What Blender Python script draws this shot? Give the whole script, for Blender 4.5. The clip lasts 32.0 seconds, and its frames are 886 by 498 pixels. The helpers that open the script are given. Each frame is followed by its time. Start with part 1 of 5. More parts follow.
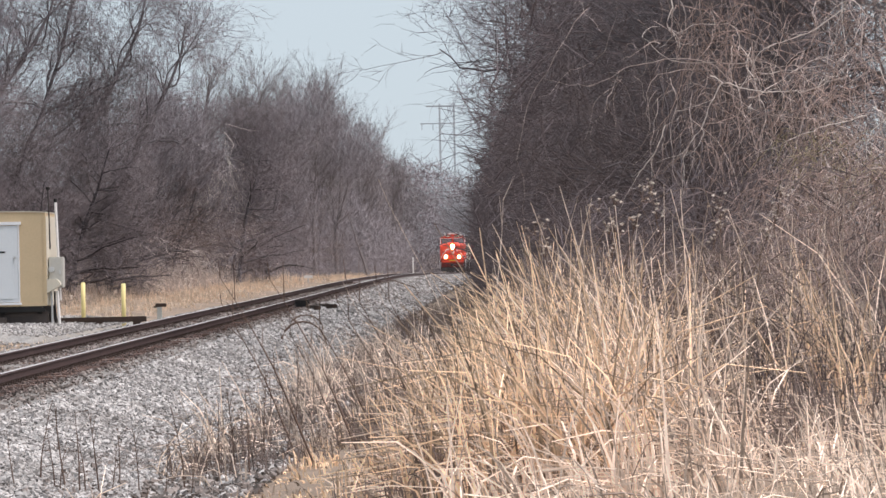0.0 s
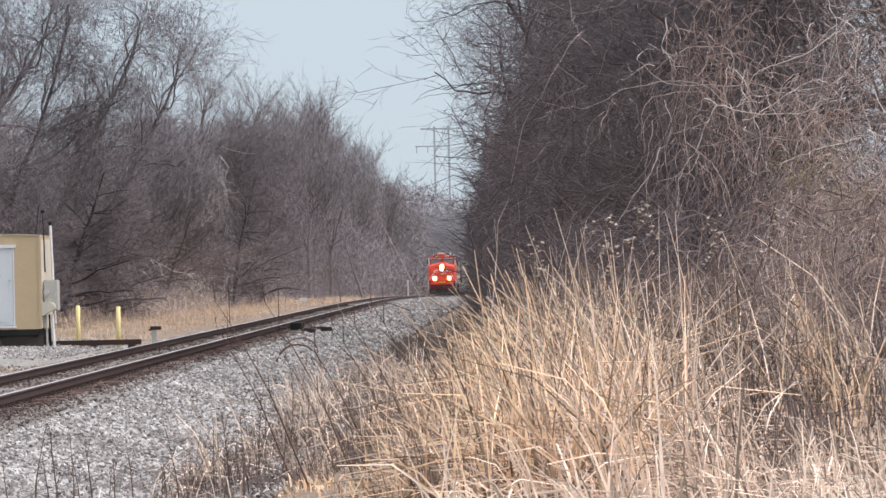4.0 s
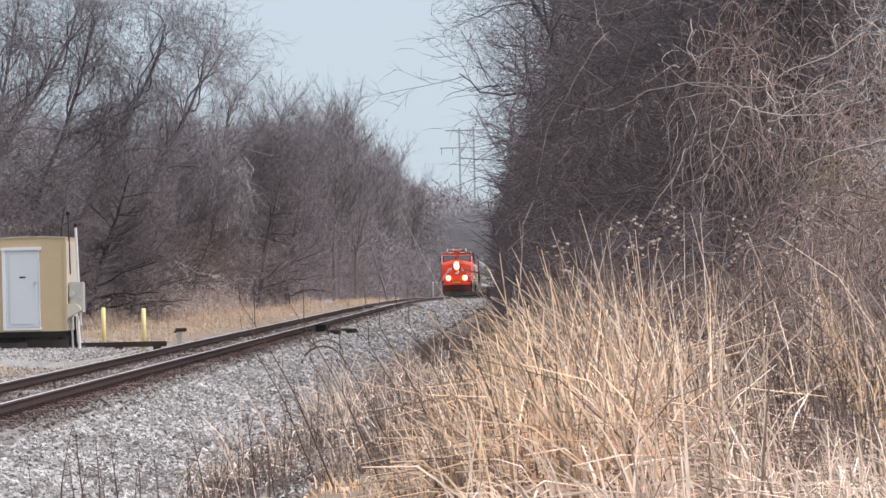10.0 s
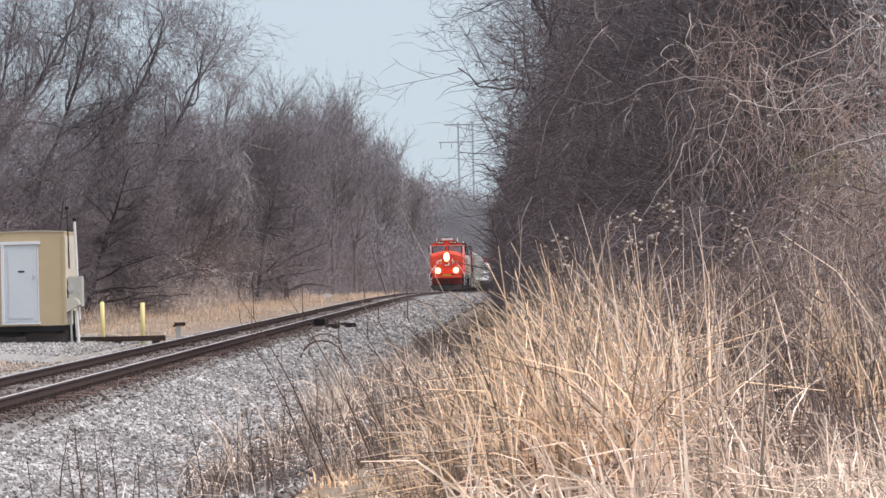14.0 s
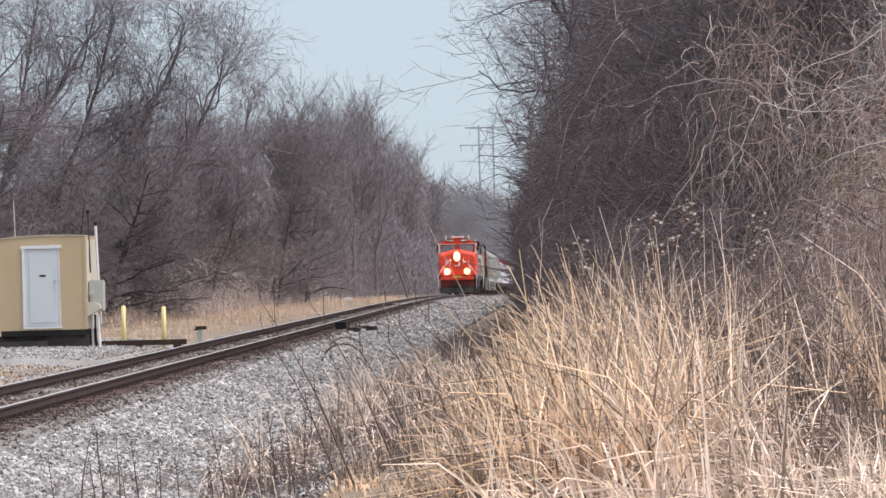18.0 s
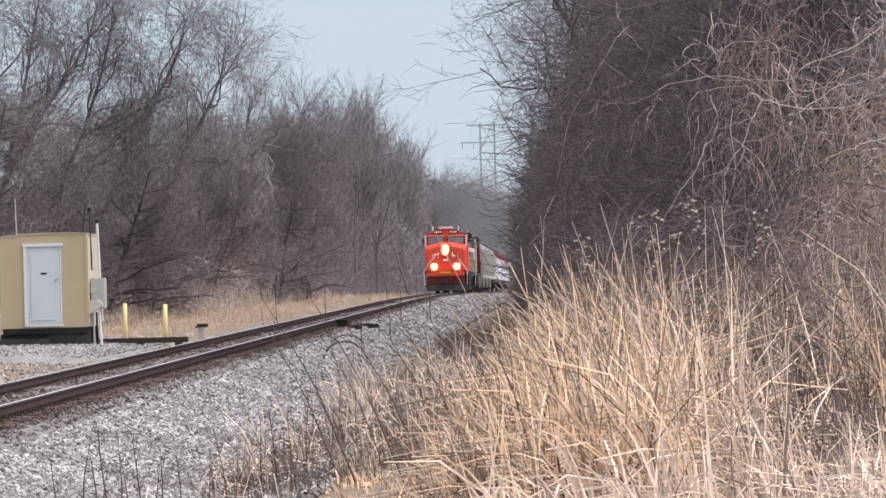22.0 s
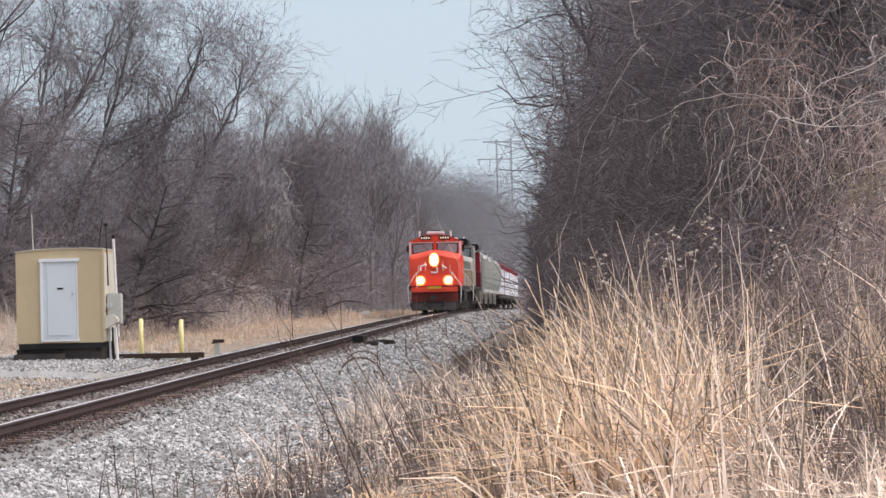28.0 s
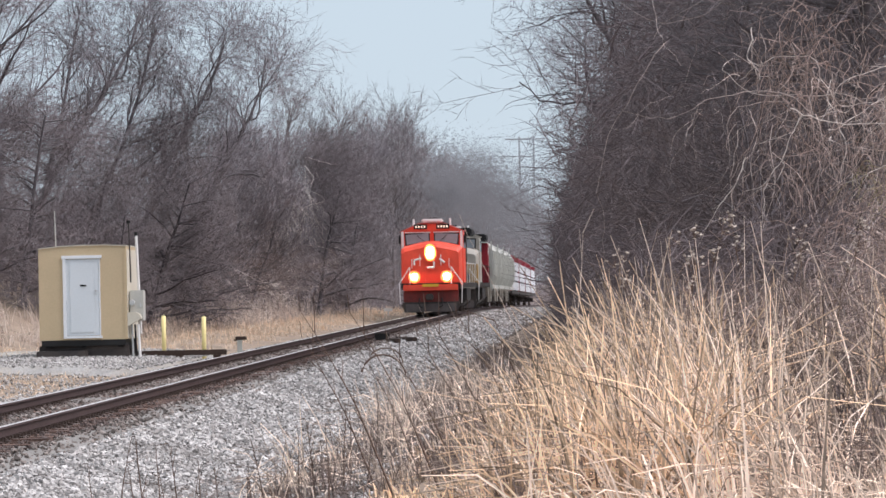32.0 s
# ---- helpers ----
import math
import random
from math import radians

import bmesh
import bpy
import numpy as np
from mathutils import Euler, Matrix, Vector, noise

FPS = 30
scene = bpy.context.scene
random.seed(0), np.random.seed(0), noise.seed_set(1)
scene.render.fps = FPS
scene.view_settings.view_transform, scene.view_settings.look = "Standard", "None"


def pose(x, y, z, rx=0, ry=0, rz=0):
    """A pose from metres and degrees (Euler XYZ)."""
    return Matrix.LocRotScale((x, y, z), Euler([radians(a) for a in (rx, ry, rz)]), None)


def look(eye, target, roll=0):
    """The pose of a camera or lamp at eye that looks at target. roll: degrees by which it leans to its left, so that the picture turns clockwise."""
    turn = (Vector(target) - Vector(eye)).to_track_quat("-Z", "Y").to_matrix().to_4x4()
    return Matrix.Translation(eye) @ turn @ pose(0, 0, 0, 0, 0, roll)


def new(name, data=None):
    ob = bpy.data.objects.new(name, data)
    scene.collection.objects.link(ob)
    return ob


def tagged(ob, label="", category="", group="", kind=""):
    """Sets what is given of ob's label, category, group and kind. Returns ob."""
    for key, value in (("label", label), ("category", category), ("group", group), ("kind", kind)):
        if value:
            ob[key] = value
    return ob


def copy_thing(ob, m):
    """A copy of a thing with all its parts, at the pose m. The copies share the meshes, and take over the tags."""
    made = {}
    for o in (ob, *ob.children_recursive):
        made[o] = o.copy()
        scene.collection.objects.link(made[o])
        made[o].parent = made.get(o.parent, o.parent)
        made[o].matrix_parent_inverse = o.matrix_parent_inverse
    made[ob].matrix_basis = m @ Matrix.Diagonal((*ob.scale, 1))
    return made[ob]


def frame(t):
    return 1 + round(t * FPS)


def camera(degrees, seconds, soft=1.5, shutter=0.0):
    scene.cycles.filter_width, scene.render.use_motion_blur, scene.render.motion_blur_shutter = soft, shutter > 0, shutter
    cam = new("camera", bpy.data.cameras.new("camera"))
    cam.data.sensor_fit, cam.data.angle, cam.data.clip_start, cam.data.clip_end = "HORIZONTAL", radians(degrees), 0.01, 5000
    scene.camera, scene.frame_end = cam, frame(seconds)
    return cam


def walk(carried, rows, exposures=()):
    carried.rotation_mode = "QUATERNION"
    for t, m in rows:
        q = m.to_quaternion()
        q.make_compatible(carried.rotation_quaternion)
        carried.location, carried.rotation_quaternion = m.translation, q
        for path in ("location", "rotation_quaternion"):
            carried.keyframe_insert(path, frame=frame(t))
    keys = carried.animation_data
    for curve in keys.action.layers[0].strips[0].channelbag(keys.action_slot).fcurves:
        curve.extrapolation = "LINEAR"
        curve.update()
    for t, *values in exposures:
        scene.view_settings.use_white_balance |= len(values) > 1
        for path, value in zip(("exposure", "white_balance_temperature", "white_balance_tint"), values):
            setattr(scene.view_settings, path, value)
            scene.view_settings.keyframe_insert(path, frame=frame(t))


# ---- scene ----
cam = camera(14.89, 32.0, soft=1.55)
EYE = Vector((0.0, 0.0, 1.6))


def aim(yaw, pitch, roll):
    """The camera's pose: yaw to the right and pitch up, in degrees, from the level line along +y."""
    a, b = radians(yaw), radians(pitch)
    return look(EYE, EYE + 100 * Vector((math.sin(a) * math.cos(b), math.cos(a) * math.cos(b), math.sin(b))), roll - 1.2)


# a held camera on one spot, turning with the train: seconds, yaw, pitch, roll
walk(cam, [(t, aim(yaw, pitch, roll)) for t, yaw, pitch, roll in (
   (0, 1.337, 0.398, 0.032), (0.5, 1.336, 0.377, 0.019), (1, 1.363, 0.383, -0.000), (1.5, 1.401, 0.428, 0.030),
   (2, 1.445, 0.516, 0.027), (2.5, 1.471, 0.612, 0.019), (3, 1.468, 0.704, -0.008), (3.5, 1.461, 0.747, -0.006),
   (5.5, 1.254, 0.891, -0.127), (6, 1.212, 0.920, -0.114), (6.5, 1.201, 0.913, -0.106), (7, 1.210, 0.862, -0.129),
   (7.5, 1.217, 0.806, -0.129), (8, 1.187, 0.784, -0.068), (8.5, 1.127, 0.784, -0.051), (9, 1.071, 0.812, -0.065),
   (9.5, 1.024, 0.823, -0.017), (10, 1.008, 0.816, -0.070), (10.5, 1.004, 0.808, 0.020), (11, 0.984, 0.787, 0.003),
   (11.5, 0.993, 0.777, 0.045), (12, 0.993, 0.764, 0.026), (12.5, 1.022, 0.748, 0.035), (13, 1.038, 0.735, 0.011),
   (13.5, 1.039, 0.714, -0.069), (14, 1.025, 0.718, -0.076), (14.5, 0.997, 0.732, -0.124), (16.5, 0.778, 0.797, -0.125),
   (17, 0.722, 0.797, -0.158), (17.5, 0.682, 0.793, -0.211), (18, 0.674, 0.778, -0.223), (18.5, 0.667, 0.765, -0.285),
   (19, 0.665, 0.762, -0.342), (19.5, 0.653, 0.774, -0.344), (20, 0.634, 0.798, -0.342), (20.5, 0.622, 0.813, -0.287),
   (21, 0.607, 0.822, -0.267), (21.5, 0.620, 0.798, -0.260), (22, 0.649, 0.735, -0.274), (22.5, 0.680, 0.666, -0.316),
   (23, 0.679, 0.617, -0.359), (23.5, 0.638, 0.610, -0.402), (24, 0.578, 0.652, -0.413), (24.5, 0.532, 0.711, -0.400),
   (25, 0.504, 0.756, -0.318), (25.5, 0.503, 0.798, -0.262), (27.5, 0.416, 0.964, -0.116), (28, 0.381, 1.021, -0.059),
   (28.5, 0.336, 1.083, -0.053), (29, 0.279, 1.134, -0.031), (29.5, 0.224, 1.144, -0.001), (30, 0.202, 1.114, 0.023),
   (30.5, 0.155, 1.060, 0.032), (31, 0.114, 1.023, -0.013), (31.5, 0.044, 0.985, -0.016), (32, -0.000, 0.983, 0.000),
)], [(0, 0.53, 6480, 19.5), (6, 0.53, 6330, 19.5), (25, 0.54, 6330, 19.5), (29, 0.56, 6300, 19.5), (32, 0.56, 6250, 19.5)])

# ---- light: an overcast winter sky with a weak, wide sun from the right ----
SUN_EL, SUN_AZ = radians(58), radians(100)      # azimuth clockwise from +y
world = bpy.data.worlds.new("sky")
scene.world = world
world.use_nodes = True
wn, wl = world.node_tree.nodes, world.node_tree.links
wn.clear()
w_out, w_bg = wn.new("ShaderNodeOutputWorld"), wn.new("ShaderNodeBackground")
w_sky, w_mix = wn.new("ShaderNodeTexSky"), wn.new("ShaderNodeMix")
w_sky.sky_type, w_sky.sun_disc, w_sky.sun_elevation, w_sky.sun_rotation = "NISHITA", False, SUN_EL, SUN_AZ
w_sky.dust_density = 2.0
w_mix.data_type = "RGBA"
w_mix.inputs["Factor"].default_value = 0.86
w_mix.inputs["B"].default_value = (5.45, 6.65, 6.95, 1)
wl.new(w_sky.outputs["Color"], w_mix.inputs["A"])
wl.new(w_mix.outputs["Result"], w_bg.inputs["Color"])
w_bg.inputs["Strength"].default_value = 0.079
wl.new(w_bg.outputs["Background"], w_out.inputs["Surface"])
sun = new("sun", bpy.data.lights.new("sun", "SUN"))
sun.data.energy, sun.data.angle, sun.data.color = 2.85, radians(50), (1.0, 0.95, 0.89)
sun.matrix_world = look((math.sin(SUN_AZ) * 60, math.cos(SUN_AZ) * 60, math.tan(SUN_EL) * 60), (0, 0, 0))

# ---- materials ----
def mat(name, col, rough=0.8, var=0.25, scale=3.0, fine=30.0, bump=0.2, metal=0.0, island=0.0, obj=0.0, dirt=None, dirt_amt=0.0, spec=0.3):
    """A procedural surface: base colour varied at a coarse and a fine scale, by piece and by object, with stains and relief."""
    m = bpy.data.materials.new(name)
    m.use_nodes = True
    n, l = m.node_tree.nodes, m.node_tree.links
    b = n["Principled BSDF"]
    b.inputs["Roughness"].default_value, b.inputs["Metallic"].default_value = rough, metal
    b.inputs["Specular IOR Level"].default_value = spec
    tc = n.new("ShaderNodeTexCoord")
    na, nb = n.new("ShaderNodeTexNoise"), n.new("ShaderNodeTexNoise")
    na.inputs["Scale"].default_value, nb.inputs["Scale"].default_value = scale, fine
    na.inputs["Detail"].default_value = nb.inputs["Detail"].default_value = 5
    for k in (na, nb):
        l.new(tc.outputs["Object"], k.inputs["Vector"])
    add = n.new("ShaderNodeMath")
    add.operation = "ADD"
    l.new(na.outputs["Fac"], add.inputs[0])
    l.new(nb.outputs["Fac"], add.inputs[1])
    last = add.outputs[0]
    mid = 1.0
    if island or obj:
        src = n.new("ShaderNodeNewGeometry").outputs["Random Per Island"] if island else n.new("ShaderNodeObjectInfo").outputs["Random"]
        mul = n.new("ShaderNodeMath")
        mul.operation = "MULTIPLY_ADD"
        mul.inputs[1].default_value = (island or obj)
        l.new(src, mul.inputs[0])
        l.new(last, mul.inputs[2])
        last = mul.outputs[0]
        mid += (island or obj) * 0.5
    rng = n.new("ShaderNodeMapRange")
    rng.inputs["From Min"].default_value, rng.inputs["From Max"].default_value = mid - 0.6, mid + 0.6
    rng.inputs["To Min"].default_value, rng.inputs["To Max"].default_value = 1 - var * 1.6, 1 + var * 1.6
    l.new(last, rng.inputs["Value"])
    sc = n.new("ShaderNodeVectorMath")
    sc.operation = "SCALE"
    sc.inputs[0].default_value = col
    l.new(rng.outputs["Result"], sc.inputs["Scale"])
    colour = sc.outputs["Vector"]
    if dirt:
        nd, rd, mx = n.new("ShaderNodeTexNoise"), n.new("ShaderNodeMapRange"), n.new("ShaderNodeMix")
        nd.inputs["Scale"].default_value, nd.inputs["Detail"].default_value = scale * 0.7 + 0.3, 8
        nd.inputs["Roughness"].default_value = 0.7
        l.new(tc.outputs["Object"], nd.inputs["Vector"])
        rd.inputs["From Min"].default_value, rd.inputs["From Max"].default_value = 0.42, 0.68
        rd.inputs["To Max"].default_value = dirt_amt
        l.new(nd.outputs["Fac"], rd.inputs["Value"])
        mx.data_type = "RGBA"
        l.new(rd.outputs["Result"], mx.inputs["Factor"])
        l.new(colour, mx.inputs["A"])
        mx.inputs["B"].default_value = (*dirt, 1)
        colour = mx.outputs["Result"]
    l.new(colour, b.inputs["Base Color"])
    if bump:
        bp = n.new("ShaderNodeBump")
        bp.inputs["Strength"].default_value, bp.inputs["Distance"].default_value = bump, 0.02
        l.new(nb.outputs["Fac"], bp.inputs["Height"])
        l.new(bp.outputs["Normal"], b.inputs["Normal"])
    return m


def glow(name, col, strength):
    m = bpy.data.materials.new(name)
    m.use_nodes = True
    b = m.node_tree.nodes["Principled BSDF"]
    b.inputs["Base Color"].default_value = (*col, 1)
    b.inputs["Emission Color"].default_value = (*col, 1)
    b.inputs["Emission Strength"].default_value = strength
    return m


M_SOIL = mat("soil_and_thatch", (0.30, 0.23, 0.175), 0.95, 0.3, 0.35, 14, 0.6, dirt=(0.16, 0.12, 0.09), dirt_amt=0.6)
M_BALLAST = mat("ballast_bed", (0.25, 0.235, 0.22), 0.9, 0.4, 0.6, 26, 1.0, dirt=(0.09, 0.075, 0.065), dirt_amt=0.5)
M_STONE = mat("crushed_stone", (0.41, 0.391, 0.378), 0.85, 0.38, 0.5, 20, 0.3, island=1.2, dirt=(0.17, 0.15, 0.135), dirt_amt=0.55)
# brown dirt plus the shadow of rails, ties and plates, in the stone's colour
M_STONESHADE = mat("shade_darkened_brown_stone", (0.115, 0.088, 0.080), 0.9, 0.35, 0.5, 20, 0.3, island=1.0, dirt=(0.06, 0.042, 0.038), dirt_amt=0.6)
M_STONEBROWN = mat("dusty_brown_stone", (0.225, 0.195, 0.178), 0.9, 0.38, 0.5, 20, 0.3, island=1.2, dirt=(0.12, 0.09, 0.075), dirt_amt=0.6)
M_PAD = mat("pale_gravel", (0.33, 0.32, 0.305), 0.95, 0.35, 0.5, 22, 0.9, dirt=(0.33, 0.27, 0.20), dirt_amt=0.7)
M_RAIL = mat("rusty_rail_steel", (0.075, 0.049, 0.047), 0.7, 0.25, 1.5, 40, 0.2)
M_RAILTOP = mat("worn_rail_head", (0.62, 0.58, 0.56), 0.3, 0.15, 0.8, 30, 0.05, metal=0.35)
M_TIE = mat("weathered_tie_wood", (0.155, 0.10, 0.082), 0.9, 0.35, 2.0, 30, 0.6, obj=0.6)
M_PLATE = mat("rusty_tie_plate", (0.06, 0.04, 0.033), 0.8, 0.3, 5, 40, 0.2)
M_BARK = mat("grey_brown_bark", (0.100, 0.088, 0.093), 0.95, 0.3, 1.2, 18, 0.5, obj=0.7)
M_TWIG = mat("bare_twigs", (0.185, 0.165, 0.175), 0.95, 0.3, 0.4, 6, 0.0, obj=0.8)
# far twigs are lighter: the haze of distance is in their colour
M_TWIGFAR = mat("hazy_woodland_twigs", (0.25, 0.224, 0.236), 0.95, 0.30, 0.12, 2, 0.0, island=0.5)
# right-hand twigs coloured darker for the shade inside that wood
M_TWIGSHADE = mat("shade_darkened_edge_twigs", (0.140, 0.114, 0.118), 0.95, 0.30, 0.12, 2, 0.0, island=0.5)
# bark and twigs paled to carry the haze over the far trees
M_BARKHAZE = mat("haze_paled_bark", (0.185, 0.158, 0.155), 0.95, 0.25, 1.0, 16, 0.4, obj=0.6)
M_TWIGHAZE = mat("haze_paled_twigs", (0.205, 0.180, 0.182), 0.95, 0.25, 0.4, 6, 0.0, obj=0.6)
# undergrowth twigs lightened for the haze along the left wood
M_TWIGMID = mat("haze_lightened_grey_twigs", (0.29, 0.258, 0.266), 0.95, 0.30, 0.12, 2, 0.0, island=0.5)
M_WEEDLIT = mat("brown_dead_weeds", (0.20, 0.152, 0.135), 0.9, 0.4, 0.5, 8, 0.0, island=0.9)
M_BRUSH = mat("brown_brush_twigs", (0.18, 0.143, 0.135), 0.95, 0.3, 0.5, 6, 0.0, obj=0.8)
M_VINE = mat("tan_dry_vine", (0.50, 0.415, 0.375), 0.9, 0.3, 0.8, 9, 0.2, island=0.9)
M_CEDAR = mat("dark_wood_twigs", (0.190, 0.164, 0.170), 0.95, 0.3, 0.4, 6, 0.0, obj=0.5)
# a darker copy of the brush colour for the shaded right edge
M_SCRUB = mat("shade_darkened_scrub_twigs", (0.105, 0.084, 0.083), 0.95, 0.3, 0.4, 6, 0.0, obj=0.5)
M_VINERED = mat("red_brown_bramble", (0.34, 0.252, 0.22), 0.9, 0.3, 0.8, 9, 0.2, island=0.9)
M_OLIVE = mat("olive_brown_vine", (0.33, 0.28, 0.16), 0.9, 0.3, 0.8, 9, 0.2, island=0.9)
M_VINEPALE = mat("pale_bare_vine", (0.60, 0.53, 0.48), 0.85, 0.2, 1.5, 12, 0.2, island=0.6)
M_GRASS = mat("dry_straw_grass", (0.74, 0.54, 0.37), 0.7, 0.52, 0.6, 8, 0.0, island=1.3)
M_GRASSGREY = mat("grey_weathered_grass", (0.54, 0.44, 0.365), 0.8, 0.42, 0.6, 8, 0.0, island=1.3)
M_GRASSPALE = mat("pale_straw", (0.82, 0.66, 0.54), 0.75, 0.4, 0.6, 8, 0.0, island=1.3)
# bank weeds, their tan lightened for the haze over the bank
M_BANKWEED = mat("grey_tan_bank_weeds", (0.60, 0.50, 0.435), 0.85, 0.3, 0.3, 8, 0.0, island=0.9)
M_GRASSTAN = mat("tan_short_grass", (0.72, 0.56, 0.42), 0.8, 0.3, 0.3, 8, 0.0, island=0.9)
M_WEED = mat("dark_dead_weed", (0.135, 0.09, 0.07), 0.9, 0.3, 2, 12, 0.0, island=0.6)
M_SEED = mat("pale_seed_head", (0.50, 0.43, 0.37), 0.9, 0.3, 8, 30, 0.3)
M_SHED = mat("tan_shed_panel", (0.59, 0.455, 0.29), 0.65, 0.07, 0.7, 20, 0.05, dirt=(0.40, 0.32, 0.19), dirt_amt=0.25)
M_SHEDSIDE = mat("cream_trim_and_lit_side", (0.62, 0.57, 0.47), 0.6, 0.06, 0.8, 20, 0.05)
M_DOOR = mat("white_painted_door", (0.68, 0.715, 0.74), 0.45, 0.04, 1.0, 18, 0.03)
M_FRAME = mat("white_door_frame", (0.80, 0.81, 0.83), 0.45, 0.04, 1.0, 18, 0.03)
M_GREYBOX = mat("grey_enamel_box", (0.50, 0.49, 0.45), 0.5, 0.06, 2, 20, 0.03)
M_DARK = mat("black_iron", (0.018, 0.017, 0.017), 0.65, 0.3, 3, 30, 0.1)
M_TIMBER = mat("brown_creosote_timber", (0.060, 0.040, 0.032), 0.9, 0.3, 2, 24, 0.4)
M_YELLOW = mat("pale_yellow_paint", (0.82, 0.70, 0.32), 0.55, 0.08, 2, 20, 0.05)
M_GALV = mat("galvanised_pipe", (0.56, 0.57, 0.57), 0.45, 0.1, 4, 30, 0.05, metal=0.4)
M_STEP = mat("yellow_step_paint", (0.72, 0.44, 0.05), 0.6, 0.15, 3, 20, 0.05)
# red paint, brightened towards orange for the headlamps' glow on it
M_RED = mat("red_loco_paint_with_glow", (0.88, 0.100, 0.055), 0.45, 0.07, 0.6, 14, 0.02, dirt=(0.30, 0.04, 0.025), dirt_amt=0.35, spec=0.25)
M_REDROOF = mat("faded_red_cab_roof", (0.66, 0.16, 0.13), 0.5, 0.08, 0.8, 14, 0.02)
M_BLACK = mat("black_loco_paint", (0.022, 0.021, 0.022), 0.5, 0.25, 1.0, 16, 0.03, dirt=(0.075, 0.062, 0.052), dirt_amt=0.5)
M_PLOW = mat("grimy_dark_steel", (0.052, 0.045, 0.045), 0.75, 0.3, 1.5, 20, 0.1, dirt=(0.12, 0.09, 0.07), dirt_amt=0.4)
M_WHITE = mat("white_paint", (0.78, 0.76, 0.74), 0.5, 0.08, 1.0, 16, 0.02)
M_GLASS = mat("dark_cab_glass", (0.26, 0.29, 0.32), 0.1, 0.12, 0.8, 4, 0.0, spec=0.8)
M_LGREY = mat("light_grey_loco_paint", (0.42, 0.395, 0.35), 0.5, 0.1, 0.8, 14, 0.02, dirt=(0.18, 0.16, 0.13), dirt_amt=0.4)
M_LYELLOW = mat("armour_yellow_paint", (0.40, 0.24, 0.055), 0.5, 0.1, 0.8, 14, 0.02, dirt=(0.25, 0.16, 0.06), dirt_amt=0.5)
M_HOPPER = mat("pale_grey_hopper_paint", (0.56, 0.57, 0.53), 0.6, 0.08, 0.5, 10, 0.03, obj=0.5, dirt=(0.30, 0.28, 0.24), dirt_amt=0.5)
M_WRAP = mat("white_lumber_wrap", (0.60, 0.61, 0.64), 0.5, 0.08, 0.7, 6, 0.15, obj=0.3, dirt=(0.5, 0.5, 0.5), dirt_amt=0.3)
M_CRIMSON = mat("dark_crimson_paint", (0.30, 0.03, 0.045), 0.5, 0.15, 0.8, 14, 0.02)
M_WHEEL = mat("wheel_steel", (0.075, 0.06, 0.052), 0.6, 0.25, 3, 20, 0.1, metal=0.4)
M_LAMP = glow("headlight_glow", (1.0, 0.86, 0.62), 45.0)
M_AMBER = glow("number_board_glow", (1.0, 0.84, 0.62), 0.4)
# steel colour paled for the haze in front of the far tower
M_PYLON = mat("hazy_pylon_steel", (0.42, 0.46, 0.50), 0.7, 0.08, 1, 10, 0.0)
M_SMOKE = mat("sooty_exhaust", (0.20, 0.20, 0.213), 1.0, 0.2, 0.4, 3, 0.0)
# amber glow put in for the bloom round the headlamps
M_HALO = glow("lamp_bloom_glow", (1.0, 0.30, 0.07), 1.0)
M_PILOT = mat("grimy_red_pilot", (0.26, 0.045, 0.04), 0.7, 0.25, 1.2, 16, 0.05, dirt=(0.06, 0.045, 0.04), dirt_amt=0.6)

# ---- the plan: a straight track that climbs away and levels out ----
def ramp(x, pts):
    return float(np.interp(x, [p[0] for p in pts], [p[1] for p in pts]))


GRADE = [(-200, -1.92), (42, 0.172), (160, 1.19), (178, 1.33), (197, 1.44), (215, 1.53), (236, 1.59), (270, 1.61), (420, 1.61), (3000, 1.61)]
RIGHT = [(0, -0.192), (0.85, -0.20), (1.3, -0.212), (1.45, -0.2), (1.75, -0.26), (2.4, -0.46), (3.6, -0.78), (4.5, -0.86), (5.2, -0.74), (6.2, -0.5), (8, -0.3), (12, 0.15), (20, 1.2), (40, 2.0), (200, 2.5)]
LEFT = [(0, -0.192), (1.5, -0.2), (1.9, -0.27), (2.6, -0.32), (4, -0.22), (9, -0.16), (11, 0.2), (16, 2.2), (26, 3.4), (60, 4.5), (300, 5)]


def track_x(y):
    return -0.66 + 0.0471 * (y - 167) + (0.0004 * (y - 412) ** 2 if y > 412 else 0)


def rail_z(y):
    return ramp(y, GRADE)


def ground_z(d, y):
    """Height of the ground d metres to the right of the track's middle."""
    h = ramp(d, RIGHT) if d >= 0 else ramp(-d, LEFT)
    if y < 25 and d > 4:
        h += 0.5 * min(1, (25 - y) / 25) * min(1, (d - 4) / 3)
    return rail_z(y) + h


def link_mesh(name, verts, faces, material, parent=None, smooth=False):
    me = bpy.data.meshes.new(name)
    me.from_pydata(verts if isinstance(verts, list) else verts.tolist(), [], faces if isinstance(faces, list) else faces.tolist())
    me.materials.append(material)
    if smooth:
        me.shade_smooth()
    ob = new(name, me)
    ob.parent = parent
    return ob


def part(name, bm, material, parent=None, label="", smooth=False):
    """Links a bmesh as one mesh object under a thing or a part."""
    me = bpy.data.meshes.new(name)
    bm.normal_update()
    bm.to_mesh(me)
    bm.free()
    me.materials.append(material)
    if smooth:
        me.shade_smooth()
    ob = new(name, me)
    ob.parent = parent
    return tagged(ob, label)


def empty(name, label, category, group="", m=None, kind=""):
    ob = tagged(new(name), label, category, group, kind)
    if m is not None:
        ob.matrix_basis = m
    return ob


